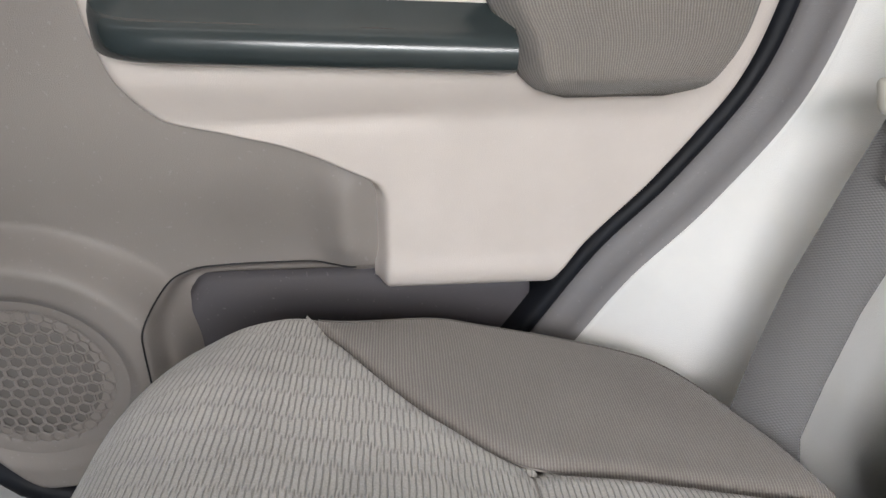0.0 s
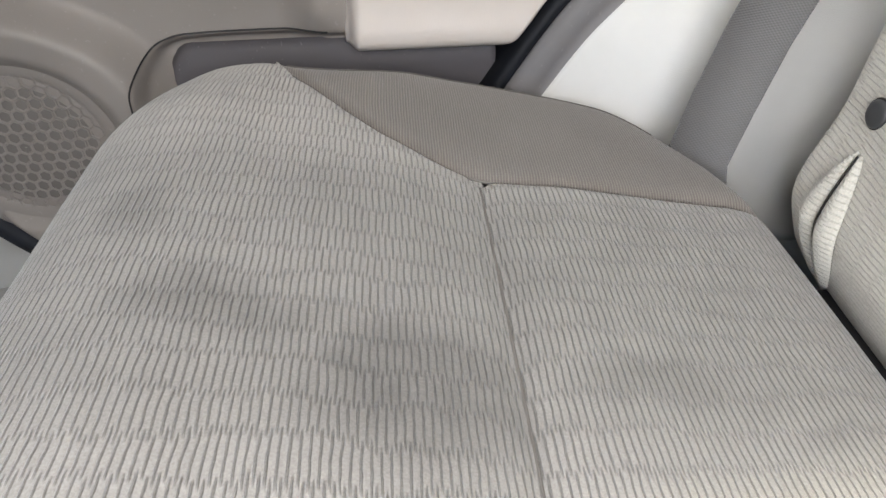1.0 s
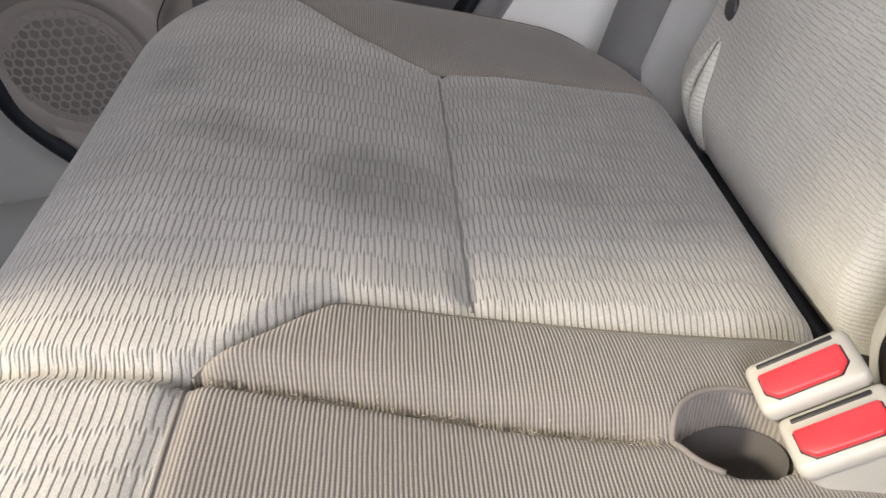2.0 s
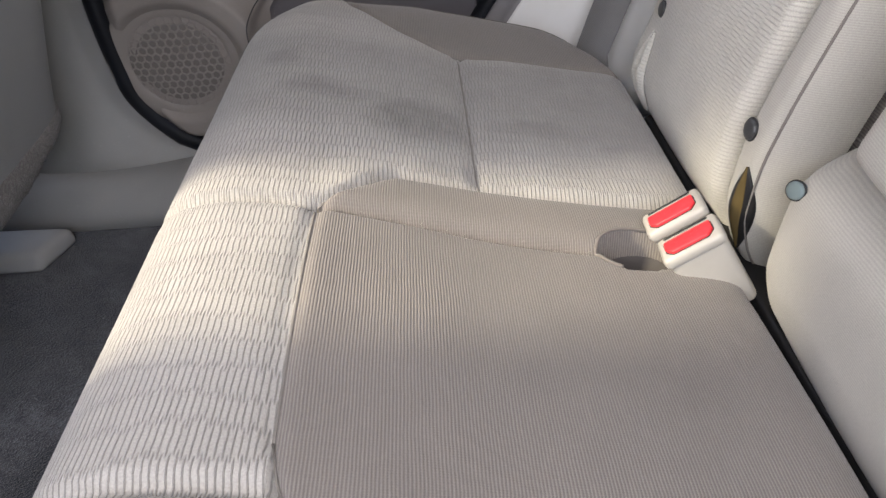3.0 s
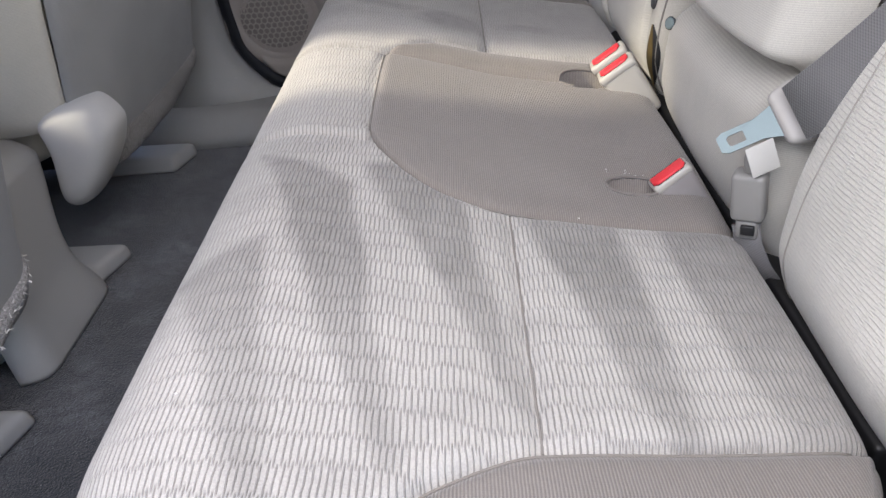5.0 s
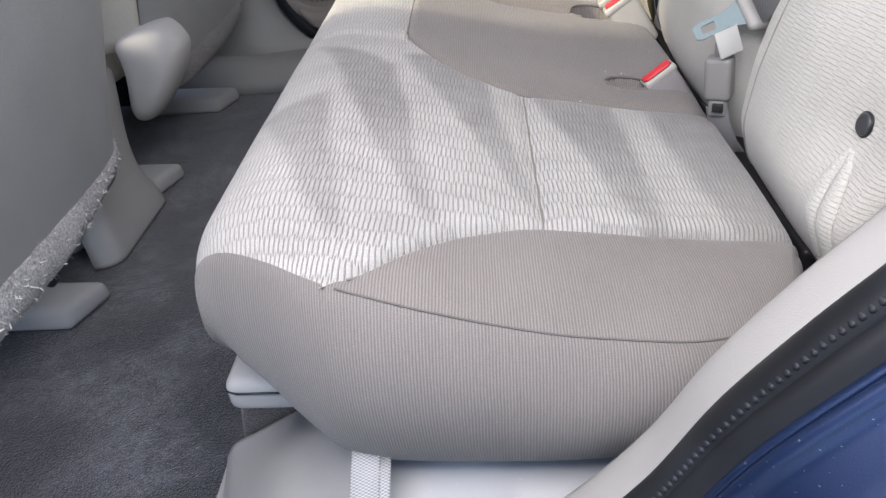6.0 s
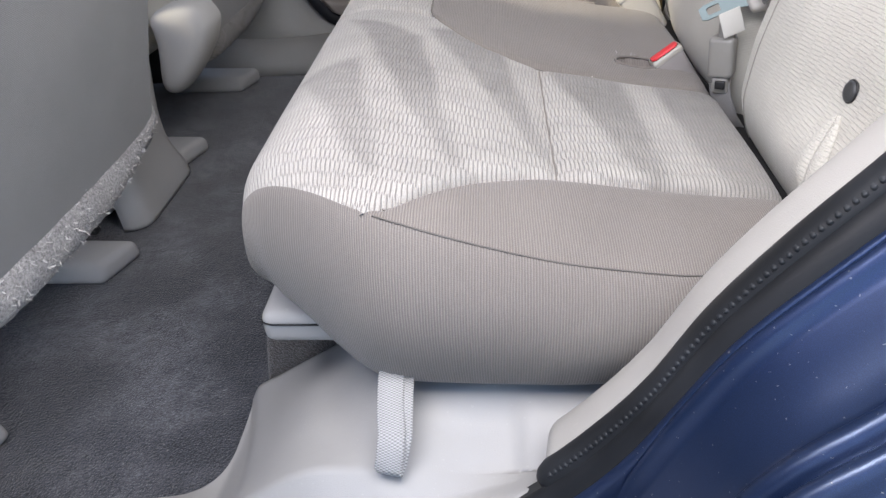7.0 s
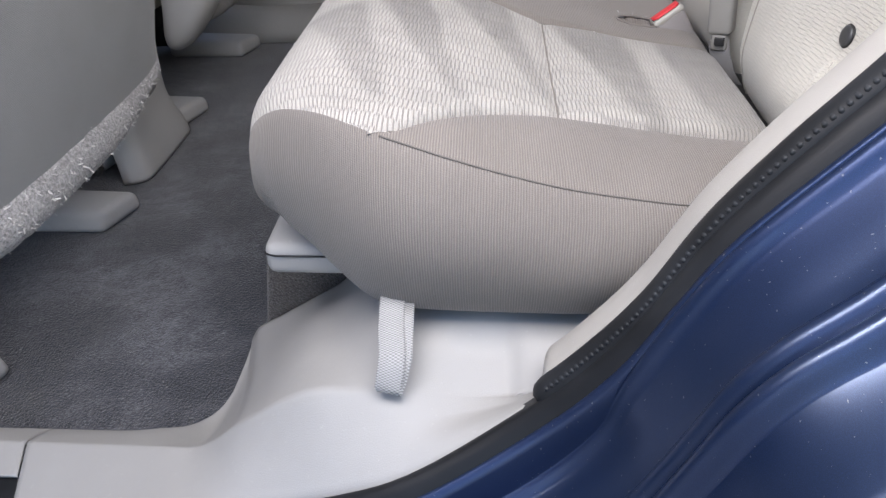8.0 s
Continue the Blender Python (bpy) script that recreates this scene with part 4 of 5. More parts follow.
seal_right = tagged(part("door_seal", strip_right([(-0.006, 0.750), (0.003, 0.722), (0.005, 0.709), (0.011, 0.703), (0.018, 0.706), (0.021, 0.714)]), GAP, thick=-0.002), "black rubber seal round the closed door", "door seal", kind="structure")
reveal = tagged(part("trim_reveal", strip_right([(0.018, 0.716), (0.021, 0.706), (0.027, 0.702), (0.033, 0.697), (0.038, 0.689), (0.042, 0.676)]), REVEAL, thick=-0.004), "grey edge of the pillar trim beside the door seal", "trim", kind="structure")
bm = bmesh.new()


def pillar_right(i, w):
    x, z = RS[i]
    (ax, az), (bx, bz) = RS[max(i - 1, 0)], RS[min(i + 1, len(RS) - 1)]
    n = math.hypot(bx - ax, bz - az)
    ox, oz = x + 0.042 * (bz - az) / n, z - 0.042 * (bx - ax) / n
    tx = max(ox + 0.05, 0.47)
    px = ox + (tx - ox) * w
    pz = oz + 0.04 * w * (1 - ease(z, 0.18, 0.42))
    swell = 0.045 * ease(px - ox, 0.0, 0.13) + 0.100 * ease(px, 0.275 + 0.30 * (pz - 0.275), 0.355 + 0.30 * (pz - 0.275)) * ease(pz, 0.10, 0.20)
    return px, 0.676 - swell, pz


sheet(bm, pillar_right, list(range(6, len(RS))), steps(0, 1, 40), lambda i, w: (i * 0.01, w), False)
tagged(part("pillar_trim", bm, PILLAR, thick=-0.004), "pale grey plastic trim of the rear pillar", "trim", kind="structure")
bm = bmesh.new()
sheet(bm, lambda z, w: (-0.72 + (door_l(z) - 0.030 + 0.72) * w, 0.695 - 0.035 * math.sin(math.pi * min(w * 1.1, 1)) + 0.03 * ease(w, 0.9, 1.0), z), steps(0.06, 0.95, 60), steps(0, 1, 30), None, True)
tagged(part("trim_b_pillar", bm, SHADE_TRIM, thick=-0.004), "grey plastic trim of the right centre pillar, coloured darker for shade", "trim", kind="structure")
LS = [(door_r(z) - 0.0, z) for z in steps(0.20, 0.078, 12)] + [(x, 0.075) for x in steps(-0.11, -0.24, 6)] + [(door_l(z), z) for z in steps(0.077, 0.80, 60)]
seal_low = tagged(part("door_seal", tube([(x - (0.006 if z > 0.09 and x < -0.2 else 0), 0.692, z - (0.006 if z < 0.12 else 0)) for x, z in LS], 0.017, 10, flat=0.8), GAP), "black rubber seal round the closed door", "door seal", kind="structure")
SILL_R = [(0.600, -0.004), (0.606, 0.020), (0.622, 0.050), (0.650, 0.064), (0.690, 0.068), (0.73, 0.066)]
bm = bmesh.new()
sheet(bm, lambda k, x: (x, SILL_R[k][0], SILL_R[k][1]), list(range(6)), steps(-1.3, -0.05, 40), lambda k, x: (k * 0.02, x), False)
tagged(part("trim_sill", bm, SHADE_TRIM, thick=-0.004), "grey plastic sill trim along the right side, coloured darker for shade", "trim", kind="structure")

bm = bmesh.new()
sheet(bm, lambda x, z: (x, 0.602 + 0.02 * math.sin(8 * x), z), steps(0.31, 0.60, 12), steps(0.0, 0.27, 6), None, True)
tagged(part("trim_cheek", bm, PILLAR, thick=-0.01), "pale grey side trim beside the seat back", "trim", kind="structure")
# belt hanging down the right pillar
BR = [(0.272, 0.536, 0.245), (0.266, 0.538, 0.272), (0.283, 0.552, 0.31), (0.305, 0.566, 0.36), (0.335, 0.575, 0.43), (0.365, 0.582, 0.50), (0.40, 0.59, 0.60), (0.44, 0.60, 0.75), (0.47, 0.60, 0.92)]
tongue_r = thing("seat_belt", "grey webbing belt hanging before the pale pillar trim", "seat belt", (0.345, 0.565, 0.455), "seat belts")
part("webbing", ribbon(BR, lambda i: (0.62, -0.78, -0.25), 0.050), BELT, tongue_r)
tongue_plate(frame_of((0.336, 0.566, 0.446), (0.85, -0.45, -0.05), (-0.05, -0.12, -1.0)), tongue_r, BUCKLE, 0.9, BUCKLE)

# ---------------------------------------------------------------- left door opening
AP = [(-1.30, 0.080), (-0.60, 0.078), (-0.345, 0.080), (-0.22, 0.088), (-0.128, 0.101), (-0.04, 0.132), (0.02, 0.163), (0.06, 0.193), (0.095, 0.233), (0.125, 0.278), (0.152, 0.335), (0.183, 0.383), (0.217, 0.428), (0.28, 0.515), (0.33, 0.61), (0.36, 0.72), (0.37, 0.85)]
ap_run = [0.0]
for (ax, az), (bx, bz) in zip(AP, AP[1:]):
    ap_run.append(ap_run[-1] + math.hypot(bx - ax, bz - az))
ap_x, ap_z = curve(ap_run, [p[0] for p in AP]), curve(ap_run, [p[1] for p in AP])
AP_END = ap_run[-1]
U_SEAL = ap_run[7] + 0.001


def aperture(u, o):
    e = 0.004
    dx, dz = ap_x(u + e) - ap_x(u - e), ap_z(u + e) - ap_z(u - e)
    n = math.hypot(dx, dz) or 1
    return ap_x(u) + o * dz / n, ap_z(u) - o * dx / n


# how far the seal's outer edge, the lower fold and the outer folds stand off the opening, by height
off_seal = curve([0.05, 0.16, 0.20, 0.24, 0.29, 0.34, 0.40, 0.55, 0.90], [0.010, 0.011, 0.010, 0.008, 0.003, 0.004, 0.008, 0.010, 0.010])
off_fold = curve([0.05, 0.165, 0.215, 0.245, 0.29, 0.34, 0.40, 0.55, 0.90], [0.043, 0.042, 0.030, 0.013, 0.0035, 0.0045, 0.0085, 0.0105, 0.0105])
off_outer = curve([0.05, 0.19, 0.22, 0.245, 0.27, 0.30, 0.335, 0.37, 0.45, 0.90], [0.037, 0.036, 0.031, 0.023, 0.0155, 0.0105, 0.0135, 0.020, 0.023, 0.023])


def strip_left(offsets, u0, u1, n, blunt=None):
    """A strip along the opening; offsets: (out, y, share of off_seal, of off_fold, of off_outer)."""
    def f(u, k):
        o, y, a, b, c = (*offsets[k], 0, 0, 0)[:5]
        if blunt:
            r = math.sqrt(max(1 - (1 - min((u - u0) / 0.010, 1)) ** 2, 0.0004))
            o, y = blunt[0] + (o - blunt[0]) * r, blunt[1] + (y - blunt[1]) * r
        h = ap_z(u)
        x, z = aperture(u, o + a * off_seal(h) + b * off_fold(h) + c * off_outer(h))
        return x, y - 0.026 * (1 - ease(ap_x(u), -0.06, 0.07)), z
    bm = bmesh.new()
    sheet(bm, f, steps(u0, u1, n), list(range(len(offsets))), lambda u, k: (u, k * 0.01), True)
    return bm


# painted jamb with its two folds
JAMB = [(0.030, -0.690, 1), (0.010, -0.712, 1), (0.0022, -0.7195, 1), (0.0004, -0.7215, 1), (0.0, -0.7230, 1), (0.0008, -0.7243, 0.85, 0.15), (0.0016, -0.7252, 0.4, 0.6), (0.0004, -0.7262, 0.1, 0.9),
        (0.0, -0.7272, 0, 1), (0.0004, -0.7284, 0, 1), (0.0025, -0.7300, 0, 1), (0.0070, -0.7325, 0, 1), (0.0092, -0.7370, 0, 1), (0.0098, -0.7480, 0, 0.7, 0.3), (0.0088, -0.7650, 0, 0.3, 0.7), (0.0090, -0.7760, 0, 0, 1)]
for k in range(33):
    y = -0.7790 - 0.0012 * k
    JAMB.append((0.0088 - 0.0095 * math.exp(-((y + 0.789) / 0.0056) ** 2) - 0.0132 * math.exp(-((y + 0.807) / 0.0062) ** 2), y, 0, 0, 1))
JAMB += [(0.0100, -0.836, 0, 0, 1), (0.0115, -0.852, 0, 0, 1), (0.0095, -0.864, 0, 0, 1), (0.0105, -0.870, 0, 0, 1), (0.0160, -0.8755, 0, 0, 1), (0.030, -0.879, 0, 0, 1), (0.06, -0.883, 0, 0, 1), (0.12, -0.887, 0, 0, 1), (0.34, -0.890, 0, 0, 1)]
jamb = tagged(part("door_jamb", strip_left(JAMB, 0.0, AP_END, 160), PAINT, thick=-0.003), "dark blue metallic painted door jamb with folded ridges", "car body", kind="structure")
seal_left = thing("door_seal", "ribbed black rubber seal along the open door edge", "door seal", (0.1, -0.70, 0.2))
SEAL = [(0.006, -0.684), (0.0005, -0.6905), (-0.0020, -0.6945), (-0.0035, -0.7000), (-0.0030, -0.7045), (-0.0008, -0.7075, 0.1), (0.0020, -0.7080, 0.2), (0.006, -0.704, 0.2)]
part("bulb", strip_left(SEAL, U_SEAL, AP_END, 200, (0.002, -0.698)), RUBBER, seal_left, thick=-0.003)
SEAL2 = [(0.006, -0.695, 0.2), (0.0015, -0.7065, 0.2), (-0.0015, -0.7085, 0.25), (-0.0030, -0.7115, 0.4), (-0.0028, -0.7155, 0.65), (-0.0005, -0.7195, 0.9), (0.0015, -0.7212, 1), (0.0045, -0.7215, 1), (0.010, -0.716, 1)]
part("lip", strip_left(SEAL2, 0.0, AP_END, 200), RUBBER, seal_left, thick=-0.002)
bm = bmesh.new()
bm.loops.layers.uv.verify()
for i in range(150):
    u = U_SEAL + 0.014 + i * (AP_END - U_SEAL - 0.03) / 150
    x, z = aperture(u, -0.0042)
    x2, z2 = aperture(u + 0.004, -0.0042)
    d = Vector((x2 - x, 0, z2 - z)).normalized()
    add = block((0.0030, 0.0085, 0.0033), 0.0006, frame_of((x, -0.7035, z), d, (-d.z, 0, d.x)), 1)
    tmp = bpy.data.meshes.new("tmp")
    add.to_mesh(tmp)
    add.free()
    bm.from_mesh(tmp)
    bpy.data.meshes.remove(tmp)
tagged(part("ribbing", bm, RIBS, seal_left, "row of small moulded ribs"), kind="stuff")

# light edge trim of the rear pillar
PT = [(0.010, -0.694), (0.0015, -0.6945), (0.0004, -0.6925), (0.0012, -0.6870), (0.0045, -0.6710), (0.0075, -0.6590), (0.0105, -0.6545), (0.018, -0.6530), (0.035, -0.6530)]
part_trim = tagged(part("pillar_trim", strip_left(PT, U_SEAL + 0.004, AP_END, 160, (0.016, -0.672)), PILLAR_LEFT, thick=-0.003), "pale grey plastic trim of the rear pillar at the open door", "trim", kind="structure")
joint = []
for k, (o, y) in enumerate(PT[1:7]):
    x, z = aperture(U_SEAL + 0.010 + 0.0020 * k, o - 0.0004)
    joint.append((x, y - 0.0004, z))
tagged(part("trim_joint", tube(joint, 0.0009, 6), BLACK), "dark joint between two trims", "trim", kind="structure")

# sill trim: a step beside the carpet that climbs to the seat
# inner edge beside the carpet and the rearward place of the outer edge, step by step along the trim
SILL = [(-1.25, -0.600, 0.0, -1.25), (-0.60, -0.600, 0.0, -0.60), (-0.42, -0.598, 0.0, -0.362), (-0.34, -0.597, 0.0, -0.305), (-0.30, -0.592, 0.0, -0.272), (-0.268, -0.579, 0.0, -0.243), (-0.250, -0.556, 0.0, -0.222), (-0.244, -0.528, 0.001, -0.205), (-0.2435, -0.490, 0.002, -0.190),
        (-0.244, -0.460, 0.004, -0.177), (-0.235, -0.457, 0.021, -0.162), (-0.195, -0.460, 0.050, -0.140), (-0.134, -0.466, 0.094, -0.095), (-0.05, -0.500, 0.172, -0.03), (0.06, -0.510, 0.183, 0.06), (0.22, -0.510, 0.183, 0.22)]
sill_run = list(range(len(SILL)))
sill_ix, sill_iy, sill_iz, sill_ox = (curve(sill_run, [p[k] for p in SILL]) for k in range(4))


@functools.lru_cache(maxsize=2048)
def run_at(xo):
    """The run along the opening at which it passes xo."""
    lo, hi = 0.0, AP_END
    for _ in range(36):
        mid = (lo + hi) / 2
        lo, hi = (mid, hi) if ap_x(mid) < xo else (lo, mid)
    return lo


def sill_left(u, w):
    xi, yi, zi, xo = sill_ix(u), sill_iy(u), sill_iz(u), sill_ox(u)
    up = ease(xo, -0.222, -0.085)
    lo = run_at(xo)
    mid_y, mid_z = -0.664 - 0.004 * up, 0.070 * (1 - up) + 0.155 * up
    outer_y, outer_z = -0.704 - 0.028 * (1 - ease(xo, -0.06, 0.07)), min(ap_z(lo) - 0.006, 0.185)
    part_way = min(max((yi - mid_y) / (yi - outer_y), 0.0), 1.0)
    if w < 0.5:
        t = w / 0.5
        x = xi + (xo - xi) * part_way * t
        y, z = yi + (mid_y - yi) * t, zi + (mid_z - zi) * (t ** (1 - 0.25 * (1 - up) + 1.1 * ease(u, 4, 6.5) * (1 - ease(u, 9.5, 12)) + 1.0 * ease(u, 11.6, 13)))
    else:
        t = (w - 0.5) / 0.5
        x = xi + (xo - xi) * (part_way + (1 - part_way) * t)
        y, z = mid_y + (outer_y - mid_y) * t, mid_z + (outer_z - mid_z) * t
    if w > 0.94:
        z -= 0.006 * ((w - 0.94) / 0.06) ** 2
    dent = ease(x, -0.045, 0.020) * (1 - ease(x, 0.047, 0.058)) * ease(w, 0.26, 0.40) * (1 - ease(w, 0.66, 0.88))
    return x, y + 0.006 * dent, z - 0.010 * dent


U_JOINT = 2.15
bm = bmesh.new()
sheet(bm, sill_left, steps(U_JOINT + 0.012, 15, 220), steps(0, 1, 70), lambda u, w: (u * 0.05, w * 0.15), True)
sill = tagged(part("trim_sill", bm, TRIM, thick=-0.003), "pale grey plastic sill trim climbing from the carpet to the seat", "trim", kind="structure")
bm = bmesh.new()
sheet(bm, lambda u, w: sill_left(u, w * 0.76), steps(0, U_JOINT - 0.012, 40), steps(0, 1, 50), lambda u, w: (u * 0.05, w * 0.15), True)
tagged(part("trim_sill", bm, TRIM, thick=-0.003), "pale grey plastic sill trim of the front door opening", "trim", kind="structure")
bm = bmesh.new()
sheet(bm, lambda u, w: tuple(Vector(sill_left(u, 0.70 + 0.30 * w)) + Vector((0, 0, -0.008 + 0.006 * math.sin(math.pi * w)))), steps(0, U_JOINT + 0.02, 40), steps(0, 1, 16), None, True)
tagged(part("sill_rubber", bm, RUBBER, thick=-0.003), "black rubber strip beside the front sill trim", "door seal", kind="structure")
bm = bmesh.new()
sheet(bm, lambda u, w: tuple(Vector(sill_left(u, w)) + Vector((0, 0, -0.0035))), steps(U_JOINT - 0.03, U_JOINT + 0.03, 6), steps(0, 0.99, 30), None, True)
tagged(part("trim_joint", bm, BLACK), "dark joint between two trims", "trim", kind="structure")
# cheek behind the sill trim, below the backrest
bm = bmesh.new()
sheet(bm, lambda x, z: (x, -0.575 - 0.02 * math.sin(8 * x), z), steps(0.31, 0.60, 12), steps(0.0, 0.85, 12), None, False)
tagged(part("trim_cheek", bm, PILLAR, thick=0.01), "pale grey side trim beside the backrest", "trim", kind="structure")

pull = [(-0.043, -0.600, 0.208), (-0.043, -0.620, 0.200), (-0.0435, -0.634, 0.188), (-0.044, -0.644, 0.170), (-0.0460, -0.651, 0.156), (-0.048, -0.656, 0.144), (-0.048, -0.6565, 0.1405), (-0.047, -0.6535, 0.1395), (-0.044, -0.649, 0.146), (-0.040, -0.640, 0.162), (-0.037, -0.628, 0.186), (-0.036, -0.606, 0.202)]
pull = [(x - 0.006 + 0.007 * k, y - 0.021 * k, z + 0.026 * k) for x, y, z in pull for k in [ease(0.206 - z, 0.0, 0.05)]]
tagged(part("pull_strap", ribbon(pull, lambda i: (1, 0.0 if i < 6 else -0.25, 0), 0.0205, 0.0009), STRAP), "pale grey webbing pull loop hanging under the cushion", "strap")

# ---------------------------------------------------------------- front seats, seen from behind
def front_seat(label, y0, x0, inner, slim, rails, rail_x, hem, felt):
    """One front seat; inner is the side (+1 or -1 in y) that faces the middle of the car; slim narrows the upper back
    to set the sunlit strip's edge.
    """
    seat = thing("front_seat", label, "car seat", (x0 - 0.15, y0, 0.0), "front seats")
    w = 0.225

    def back(z, k):
        s = 2 * k - 1
        hw = w + 0.02 * ease(z, 0.25, 0.5) - slim * ease(z, 0.42, 0.60)
        x = x0 + 0.24 * (z - 0.2) - 0.032 * abs(s) ** 10 + 0.005 * (1 - s * s)
        return x, y0 + s * hw, z + 0.020 * abs(s) ** 12 * (1 - ease(z, 0.2, 0.5))
    bm = bmesh.new()
    sheet(bm, back, steps(0.205, 0.86, 60), steps(0, 1, 50), lambda z, k: (z, k * 0.45), True)
    part("back_panel", bm, SEAT_PLASTIC, seat, "grey hard panel on the seat's back", thick=-0.012)

    def flap(a, k):
        s = 2 * k - 1
        top = Vector(back(0.234, k))
        z = top.z - max(top.z - hem(s), 0.004) * math.sin(a * math.pi / 2) + 0.002 * noise.noise(Vector((k * 30, a * 4, y0)))
        return top.x + 0.003 + 0.012 * math.sin(a * math.pi) ** 0.8 - 0.034 * a ** 2, top.y, z
    bm = bmesh.new()
    sheet(bm, flap, steps(0, 1, 12), steps(0.0, 1.0, 80), lambda a, k: (a * 0.06, k * 0.45), False)
    part("carpet_flap", bm, felt, seat, "fluffy grey felt flap along the lower edge", thick=0.006)
    side = inner
    rnd = random.Random(5)
    bm = bmesh.new()
    bm.loops.layers.uv.verify()
    for _ in range(420 if side > 0 else 110):
        a, k = rnd.random(), rnd.uniform(0.02, 0.98)
        p = Vector(flap(a, k)) + Vector((0.0055, 0, 0))
        d = Vector((rnd.uniform(0.2, 1), rnd.uniform(-1, 1), rnd.uniform(-1.2, 0.6))).normalized() * rnd.uniform(0.003, 0.008)
        o = Vector((rnd.uniform(-1, 1), rnd.uniform(-1, 1), rnd.uniform(-1, 1))).normalized() * rnd.uniform(0.0005, 0.0014)
        q = [bm.verts.new(c) for c in (p - o, p + o, p + d + o * 0.6, p + d - o * 0.4)]
        bm.faces.new(q)
        bm.faces.new([q[0], q[1], bm.verts.new(p + d * 0.5 + Vector((0, 0, 0.001)))])
    tagged(part("lint", bm, LINT if side > 0 else felt, seat, "pale lint caught in the felt"), kind="stuff")

    def bolster_side(z, a):
        p = Vector(back(z, 0.5 + side * 0.5))
        return p.x + 0.001 - 0.16 * a, p.y + side * 0.030 * math.sin(math.pi * min(a * 0.8 + 0.08, 1)), z
    bm = bmesh.new()
    sheet(bm, bolster_side, steps(0.27, 0.86, 30), steps(0, 1, 20), lambda z, a: (z, a * 0.15), side > 0)
    part("side_bolster", bm, CLOTH_BACK, seat, "pale cloth side bolster", thick=0.01)
    # backrest block shifted outward; the passenger's keeps sun off the door
    part("backrest", block((0.10, 0.49, 0.60), 0.035, pose(x0 - 0.085, y0 - side * (0.030 + slim), 0.55, 0, 14, 0), 4), CLOTH_BACK, seat)
    part("cushion", block((0.48, 0.47, 0.16), 0.045, pose(x0 - 0.32, y0 - side * 0.03, 0.29, 0, 6, 0), 4), CLOTH_BACK, seat)
    # moulded cover of the recliner hinge: egg-shaped, pointed at its lower end
    ring = [(-0.063, 0.295), (-0.014, 0.311), (0.032, 0.311), (0.054, 0.282), (0.054, 0.262), (0.031, 0.216), (-0.018, 0.157), (-0.053, 0.139), (-0.073, 0.152), (-0.059, 0.218), (-0.057, 0.250)]
    for _ in range(3):
        ring = [((1 - f) * p[0] + f * q[0], (1 - f) * p[1] + f * q[1]) for p, q in zip(ring, ring[1:] + ring[:1]) for f in (0.25, 0.75)]
    ring.append(ring[0])
    mid_x, mid_z = -0.004, 0.235
    off = Vector((x0, y0 + side * 0.205, 0)) + (Vector((-0.10, -0.03, -0.02)) if side > 0 else Vector((0, 0, 0)))
    bm = bmesh.new()

    def cover(k, b):
        r = max(math.cos(b), 0.0) ** 0.45 if b < 1.5707 else 0.0
        return off.x + mid_x + (ring[k][0] - mid_x) * r, off.y + side * 0.055 * math.sin(b) ** 0.9, mid_z + off.z + (ring[k][1] - mid_z) * r
    sheet(bm, cover, list(range(len(ring))), [math.pi / 2 * k / 16 for k in range(17)], None, side < 0)
    part("recliner_cover", bm, TRIM, seat, "pale moulded recliner cover")
    if side > 0:
        part("bolt", block((0.010, 0.016, 0.016), 0.004, pose(x0 + 0.002, y0 + 0.012, 0.172)), BLACK, seat, "black bolt head")
    for dy in rails:
        rail_cover = part("rail_cover", block((0.20, 0.082, 0.040), 0.012, pose(x0 - rail_x, y0 + dy, 0.019), 4, lambda c: (c.x - (0.026 if c.y < 0 and c.x > 0 else 0), c.y * (0.82 if c.z > 0 else 1), c.z * (1 if c.x < 0 or c.z < 0 else 0.75))), TRIM, seat, "pale plastic cover of the seat rail")
        part("rail", block((0.40, 0.05, 0.05), 0.006, pose(x0 - 0.40, y0 + dy, 0.045)), BLACK, seat)
        part("leg", block((0.10, 0.045, 0.16), 0.01, pose(x0 - 0.30, y0 + dy, 0.12)), BLACK, seat)
    return seat


front_seat("grey-backed driver's seat with a lint-covered felt flap", -0.36, -0.435, 1, 0.0, (-0.19, 0.160), 0.170, curve([-1, 0, 0.25, 0.49, 0.83, 1], [0.182, 0.180, 0.184, 0.197, 0.220, 0.230]), FELT)
front_seat("grey-backed passenger seat with a dark felt flap", 0.355, -0.475, -1, 0.030, (-0.198, 0.172), 0.145, curve([-1, -0.6, -0.16, 0.2, 0.6, 1], [0.188, 0.183, 0.182, 0.185, 0.200, 0.220]), FELT_DARK)

# ---------------------------------------------------------------- centre console
console = thing("centre_console", "pale grey plastic rear end of the centre console", "console", (-0.7, -0.045, 0.0))


def console_end(z, a):
    foot = 1 - ease(z, 0.0, 0.10)
    lo, hi = -0.075 - 0.020 * foot, 0.102 + 0.036 * ease(z, 0.11, 0.25) + 0.024 * foot ** 1.5
    s = 2 * a - 1
    x = -0.546 + 0.014 * foot - 0.02 * z - 0.035 * abs(s) ** 12 - 0.16 * max(z - 0.238, 0.0) / 0.09
    return x, (lo + hi) / 2 + (hi - lo) / 2 * s, z


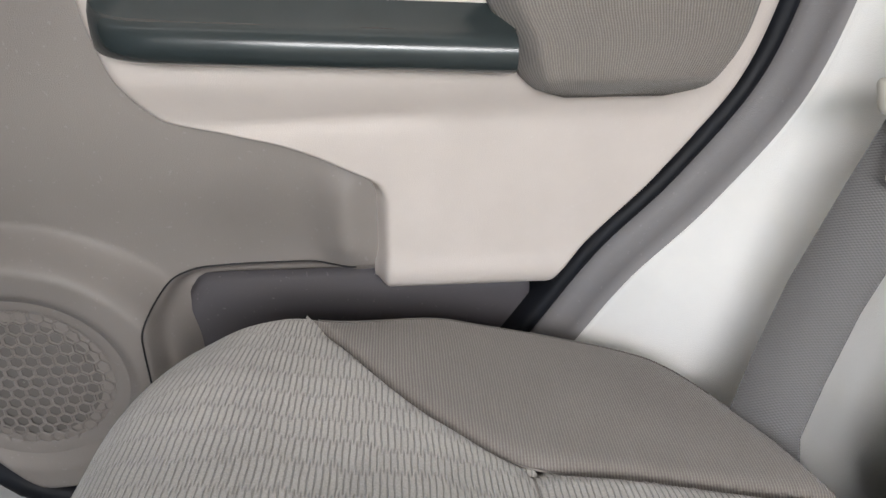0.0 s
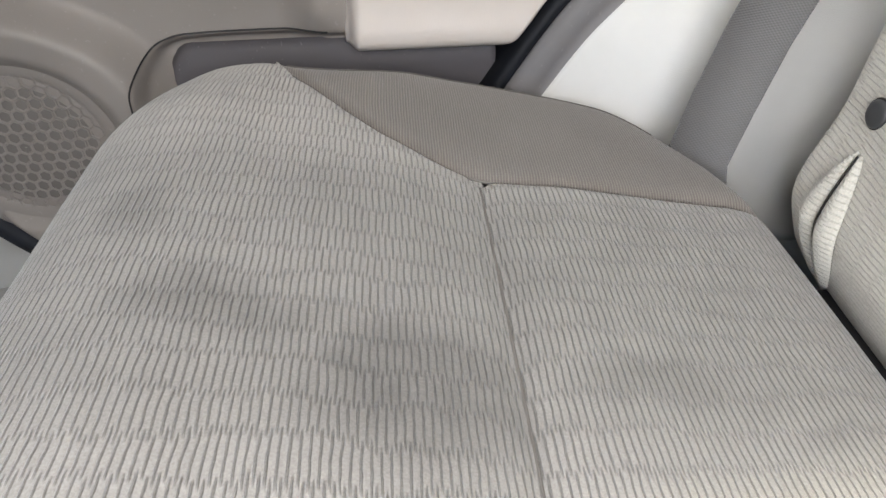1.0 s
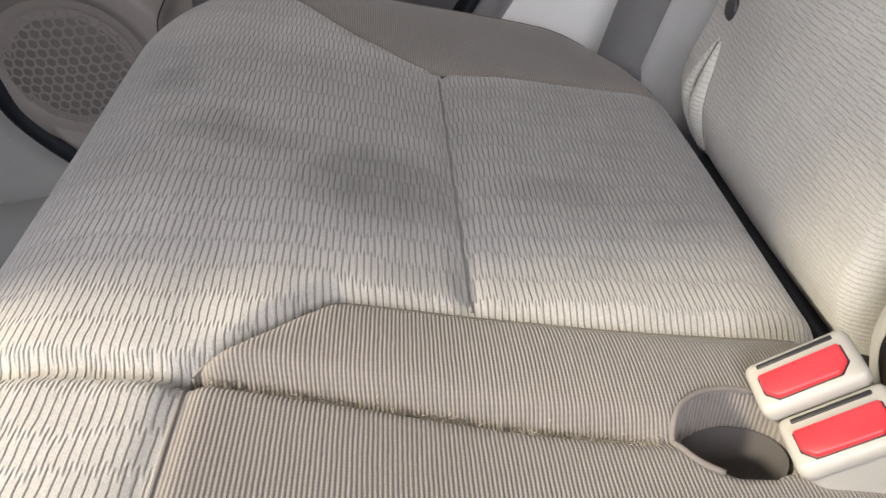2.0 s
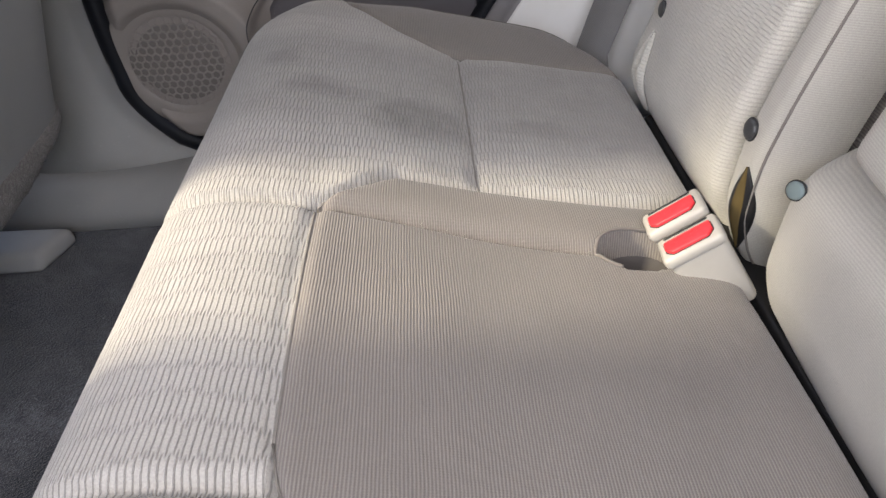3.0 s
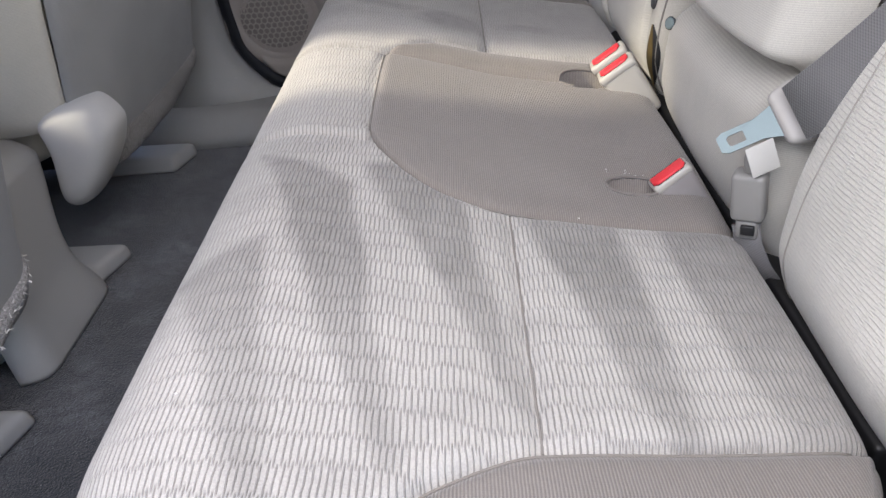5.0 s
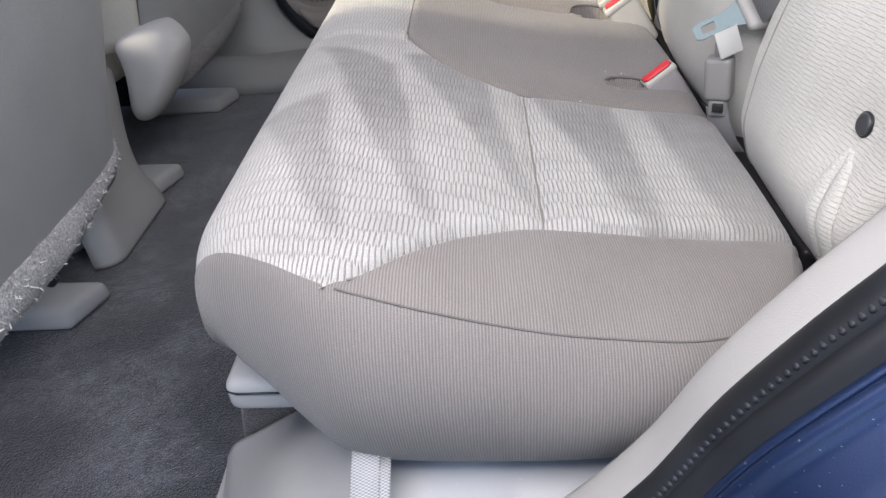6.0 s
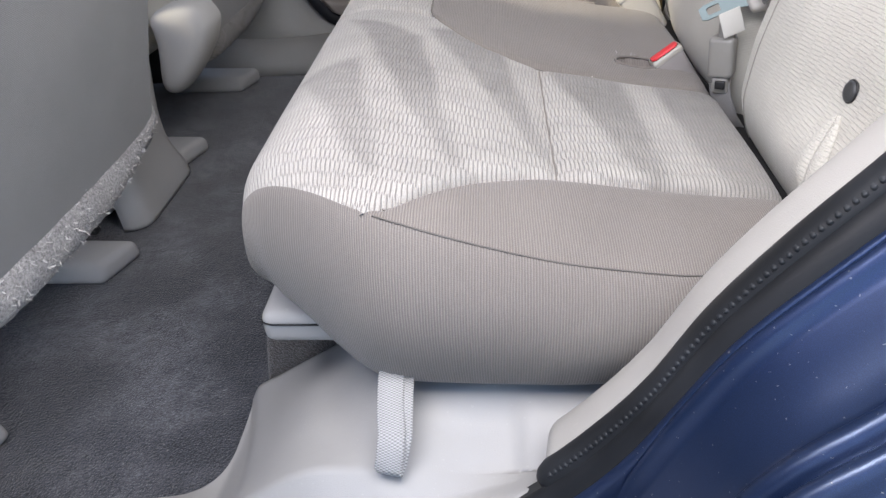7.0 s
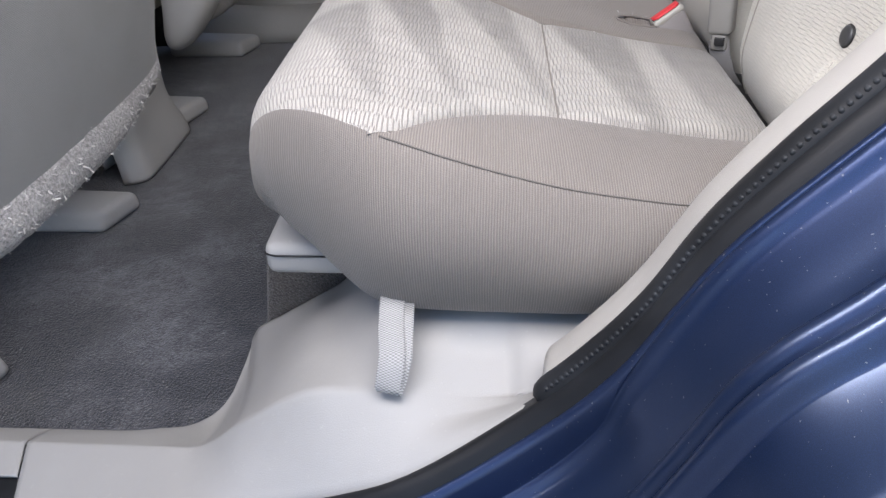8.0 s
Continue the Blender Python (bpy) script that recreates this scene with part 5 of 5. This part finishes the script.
bm = bmesh.new()
sheet(bm, console_end, steps(0.0, 0.33, 56), steps(0, 1, 50), lambda z, a: (z, a * 0.2), True)
part("end_panel", bm, TRIM, console, thick=-0.004)
part("box", block((0.56, 0.19, 0.34), 0.03, pose(-0.875, 0.018, 0.172), 4), TRIM, console)
part("lid", block((0.40, 0.15, 0.05), 0.018, pose(-0.86, 0.015, 0.365), 4), CLOTH_BACK, console, "pale cloth armrest lid")

# ---------------------------------------------------------------- shell that closes the car
def plate(name, size, m, mat, label, category, bevel=0.01):
    return tagged(part(name, block(size, bevel, m, 2), mat), label, category, kind="structure")


ROOF_EDGE = -0.56
plate("ceiling", (1.75, 0.60 - ROOF_EDGE + 0.02, 0.05), pose(-0.125, (0.62 + ROOF_EDGE) / 2, 1.13), HEADLINER, "pale cloth headliner", "ceiling")
plate("roof_rail", (2.6, 0.07, 0.09), pose(-0.55, ROOF_EDGE - 0.02, 1.10, 0, 0, 0), PAINT, "dark blue roof rail above the open door", "car body")
plate("roof_rail", (2.6, 0.07, 0.09), pose(-0.55, 0.62, 1.10), HEADLINER, "pale trim of the roof rail above the closed door", "trim")
# unseen pillar block, widened outward to keep the sun off sill and jamb
plate("pillar_left", (0.16, 0.27, 1.05), pose(-0.68, -0.745, 0.56, 0, 0, 0), PAINT, "dark blue centre pillar, widened to block the sun", "car body")
# unseen pillar block, enlarged to keep the sun off the closed door
plate("pillar_right", (0.14, 0.14, 0.50), pose(-0.50, 0.65, 0.90, 0, 0, 0), PILLAR, "pale centre pillar, enlarged to block the sun", "trim")
plate("quarter_right", (0.36, 0.05, 0.55), pose(0.60, 0.66, 0.80, 8, 0, 0), PILLAR, "pale rear quarter trim", "trim")
plate("quarter_left", (0.40, 0.05, 0.55), pose(0.62, -0.62, 0.80, -8, 0, 0), PAINT, "dark blue rear quarter", "car body")
plate("parcel_shelf", (0.55, 1.20, 0.04), pose(0.76, 0, 0.84), CARPET, "dark rear parcel shelf", "shelf")
plate("bulkhead", (0.04, 1.25, 0.85), pose(0.62, 0, 0.42), CARPET, "dark bulkhead behind the backrest", "wall")
plate("dashboard", (0.35, 1.30, 0.50), pose(-1.55, 0, 0.55), TRIM_DARK, "taupe dashboard", "dashboard", 0.05)
plate("firewall", (0.05, 1.40, 0.8), pose(-1.75, 0, 0.38), CARPET, "dark firewall", "wall")
plate("floor_pan", (2.6, 1.42, 0.03), pose(-0.45, 0, -0.045), BLACK, "black floor pan below the carpet", "car body")
plate("door_skin", (1.2, 0.02, 0.72), pose(-0.05, 0.790, 0.42), PAINT, "dark blue skin of the closed door", "car body")
plate("sill_skin", (2.6, 0.02, 0.2), pose(-0.55, -0.885, -0.02), PAINT, "dark blue rocker panel", "car body")
# the open left rear door, swung forward on its hinges; unseen, added to keep the sun off sill and jamb
open_door = tagged(thing("door_2", "open dark blue left rear door with beige inner trim", "car door", (-0.62, -0.86, 0.05)), kind="structure")
DM = pose(-0.60, -0.87, 0.0, 0, 0, -105)
part("skin", block((0.98, 0.03, 0.74), 0.012, DM @ pose(0.49, 0.055, 0.42)), PAINT, open_door, "dark blue painted skin")
part("inner_trim", block((0.92, 0.05, 0.68), 0.02, DM @ pose(0.48, 0.012, 0.44)), TRIM_WARM, open_door, "beige inner trim")
part("window_frame", block((0.90, 0.03, 0.04), 0.008, DM @ pose(0.44, 0.03, 1.05)), PAINT, open_door)
for dx in (0.02, 0.90):
    part("window_post", block((0.045, 0.03, 0.30), 0.008, DM @ pose(dx, 0.03, 0.91)), PAINT, open_door)
# ground, paler than seen, serving as a reflector
bm = bmesh.new()
sheet(bm, lambda x, y: (x, y, -0.28), [-400, -40, -6, 6, 40, 400], [-400, -40, -6, 6, 40, 400], None, False)
tagged(part("ground", bm, BOUNCE_GROUND, thick=0.0), "ground beside the car, made pale to bounce light", "ground", kind="structure")
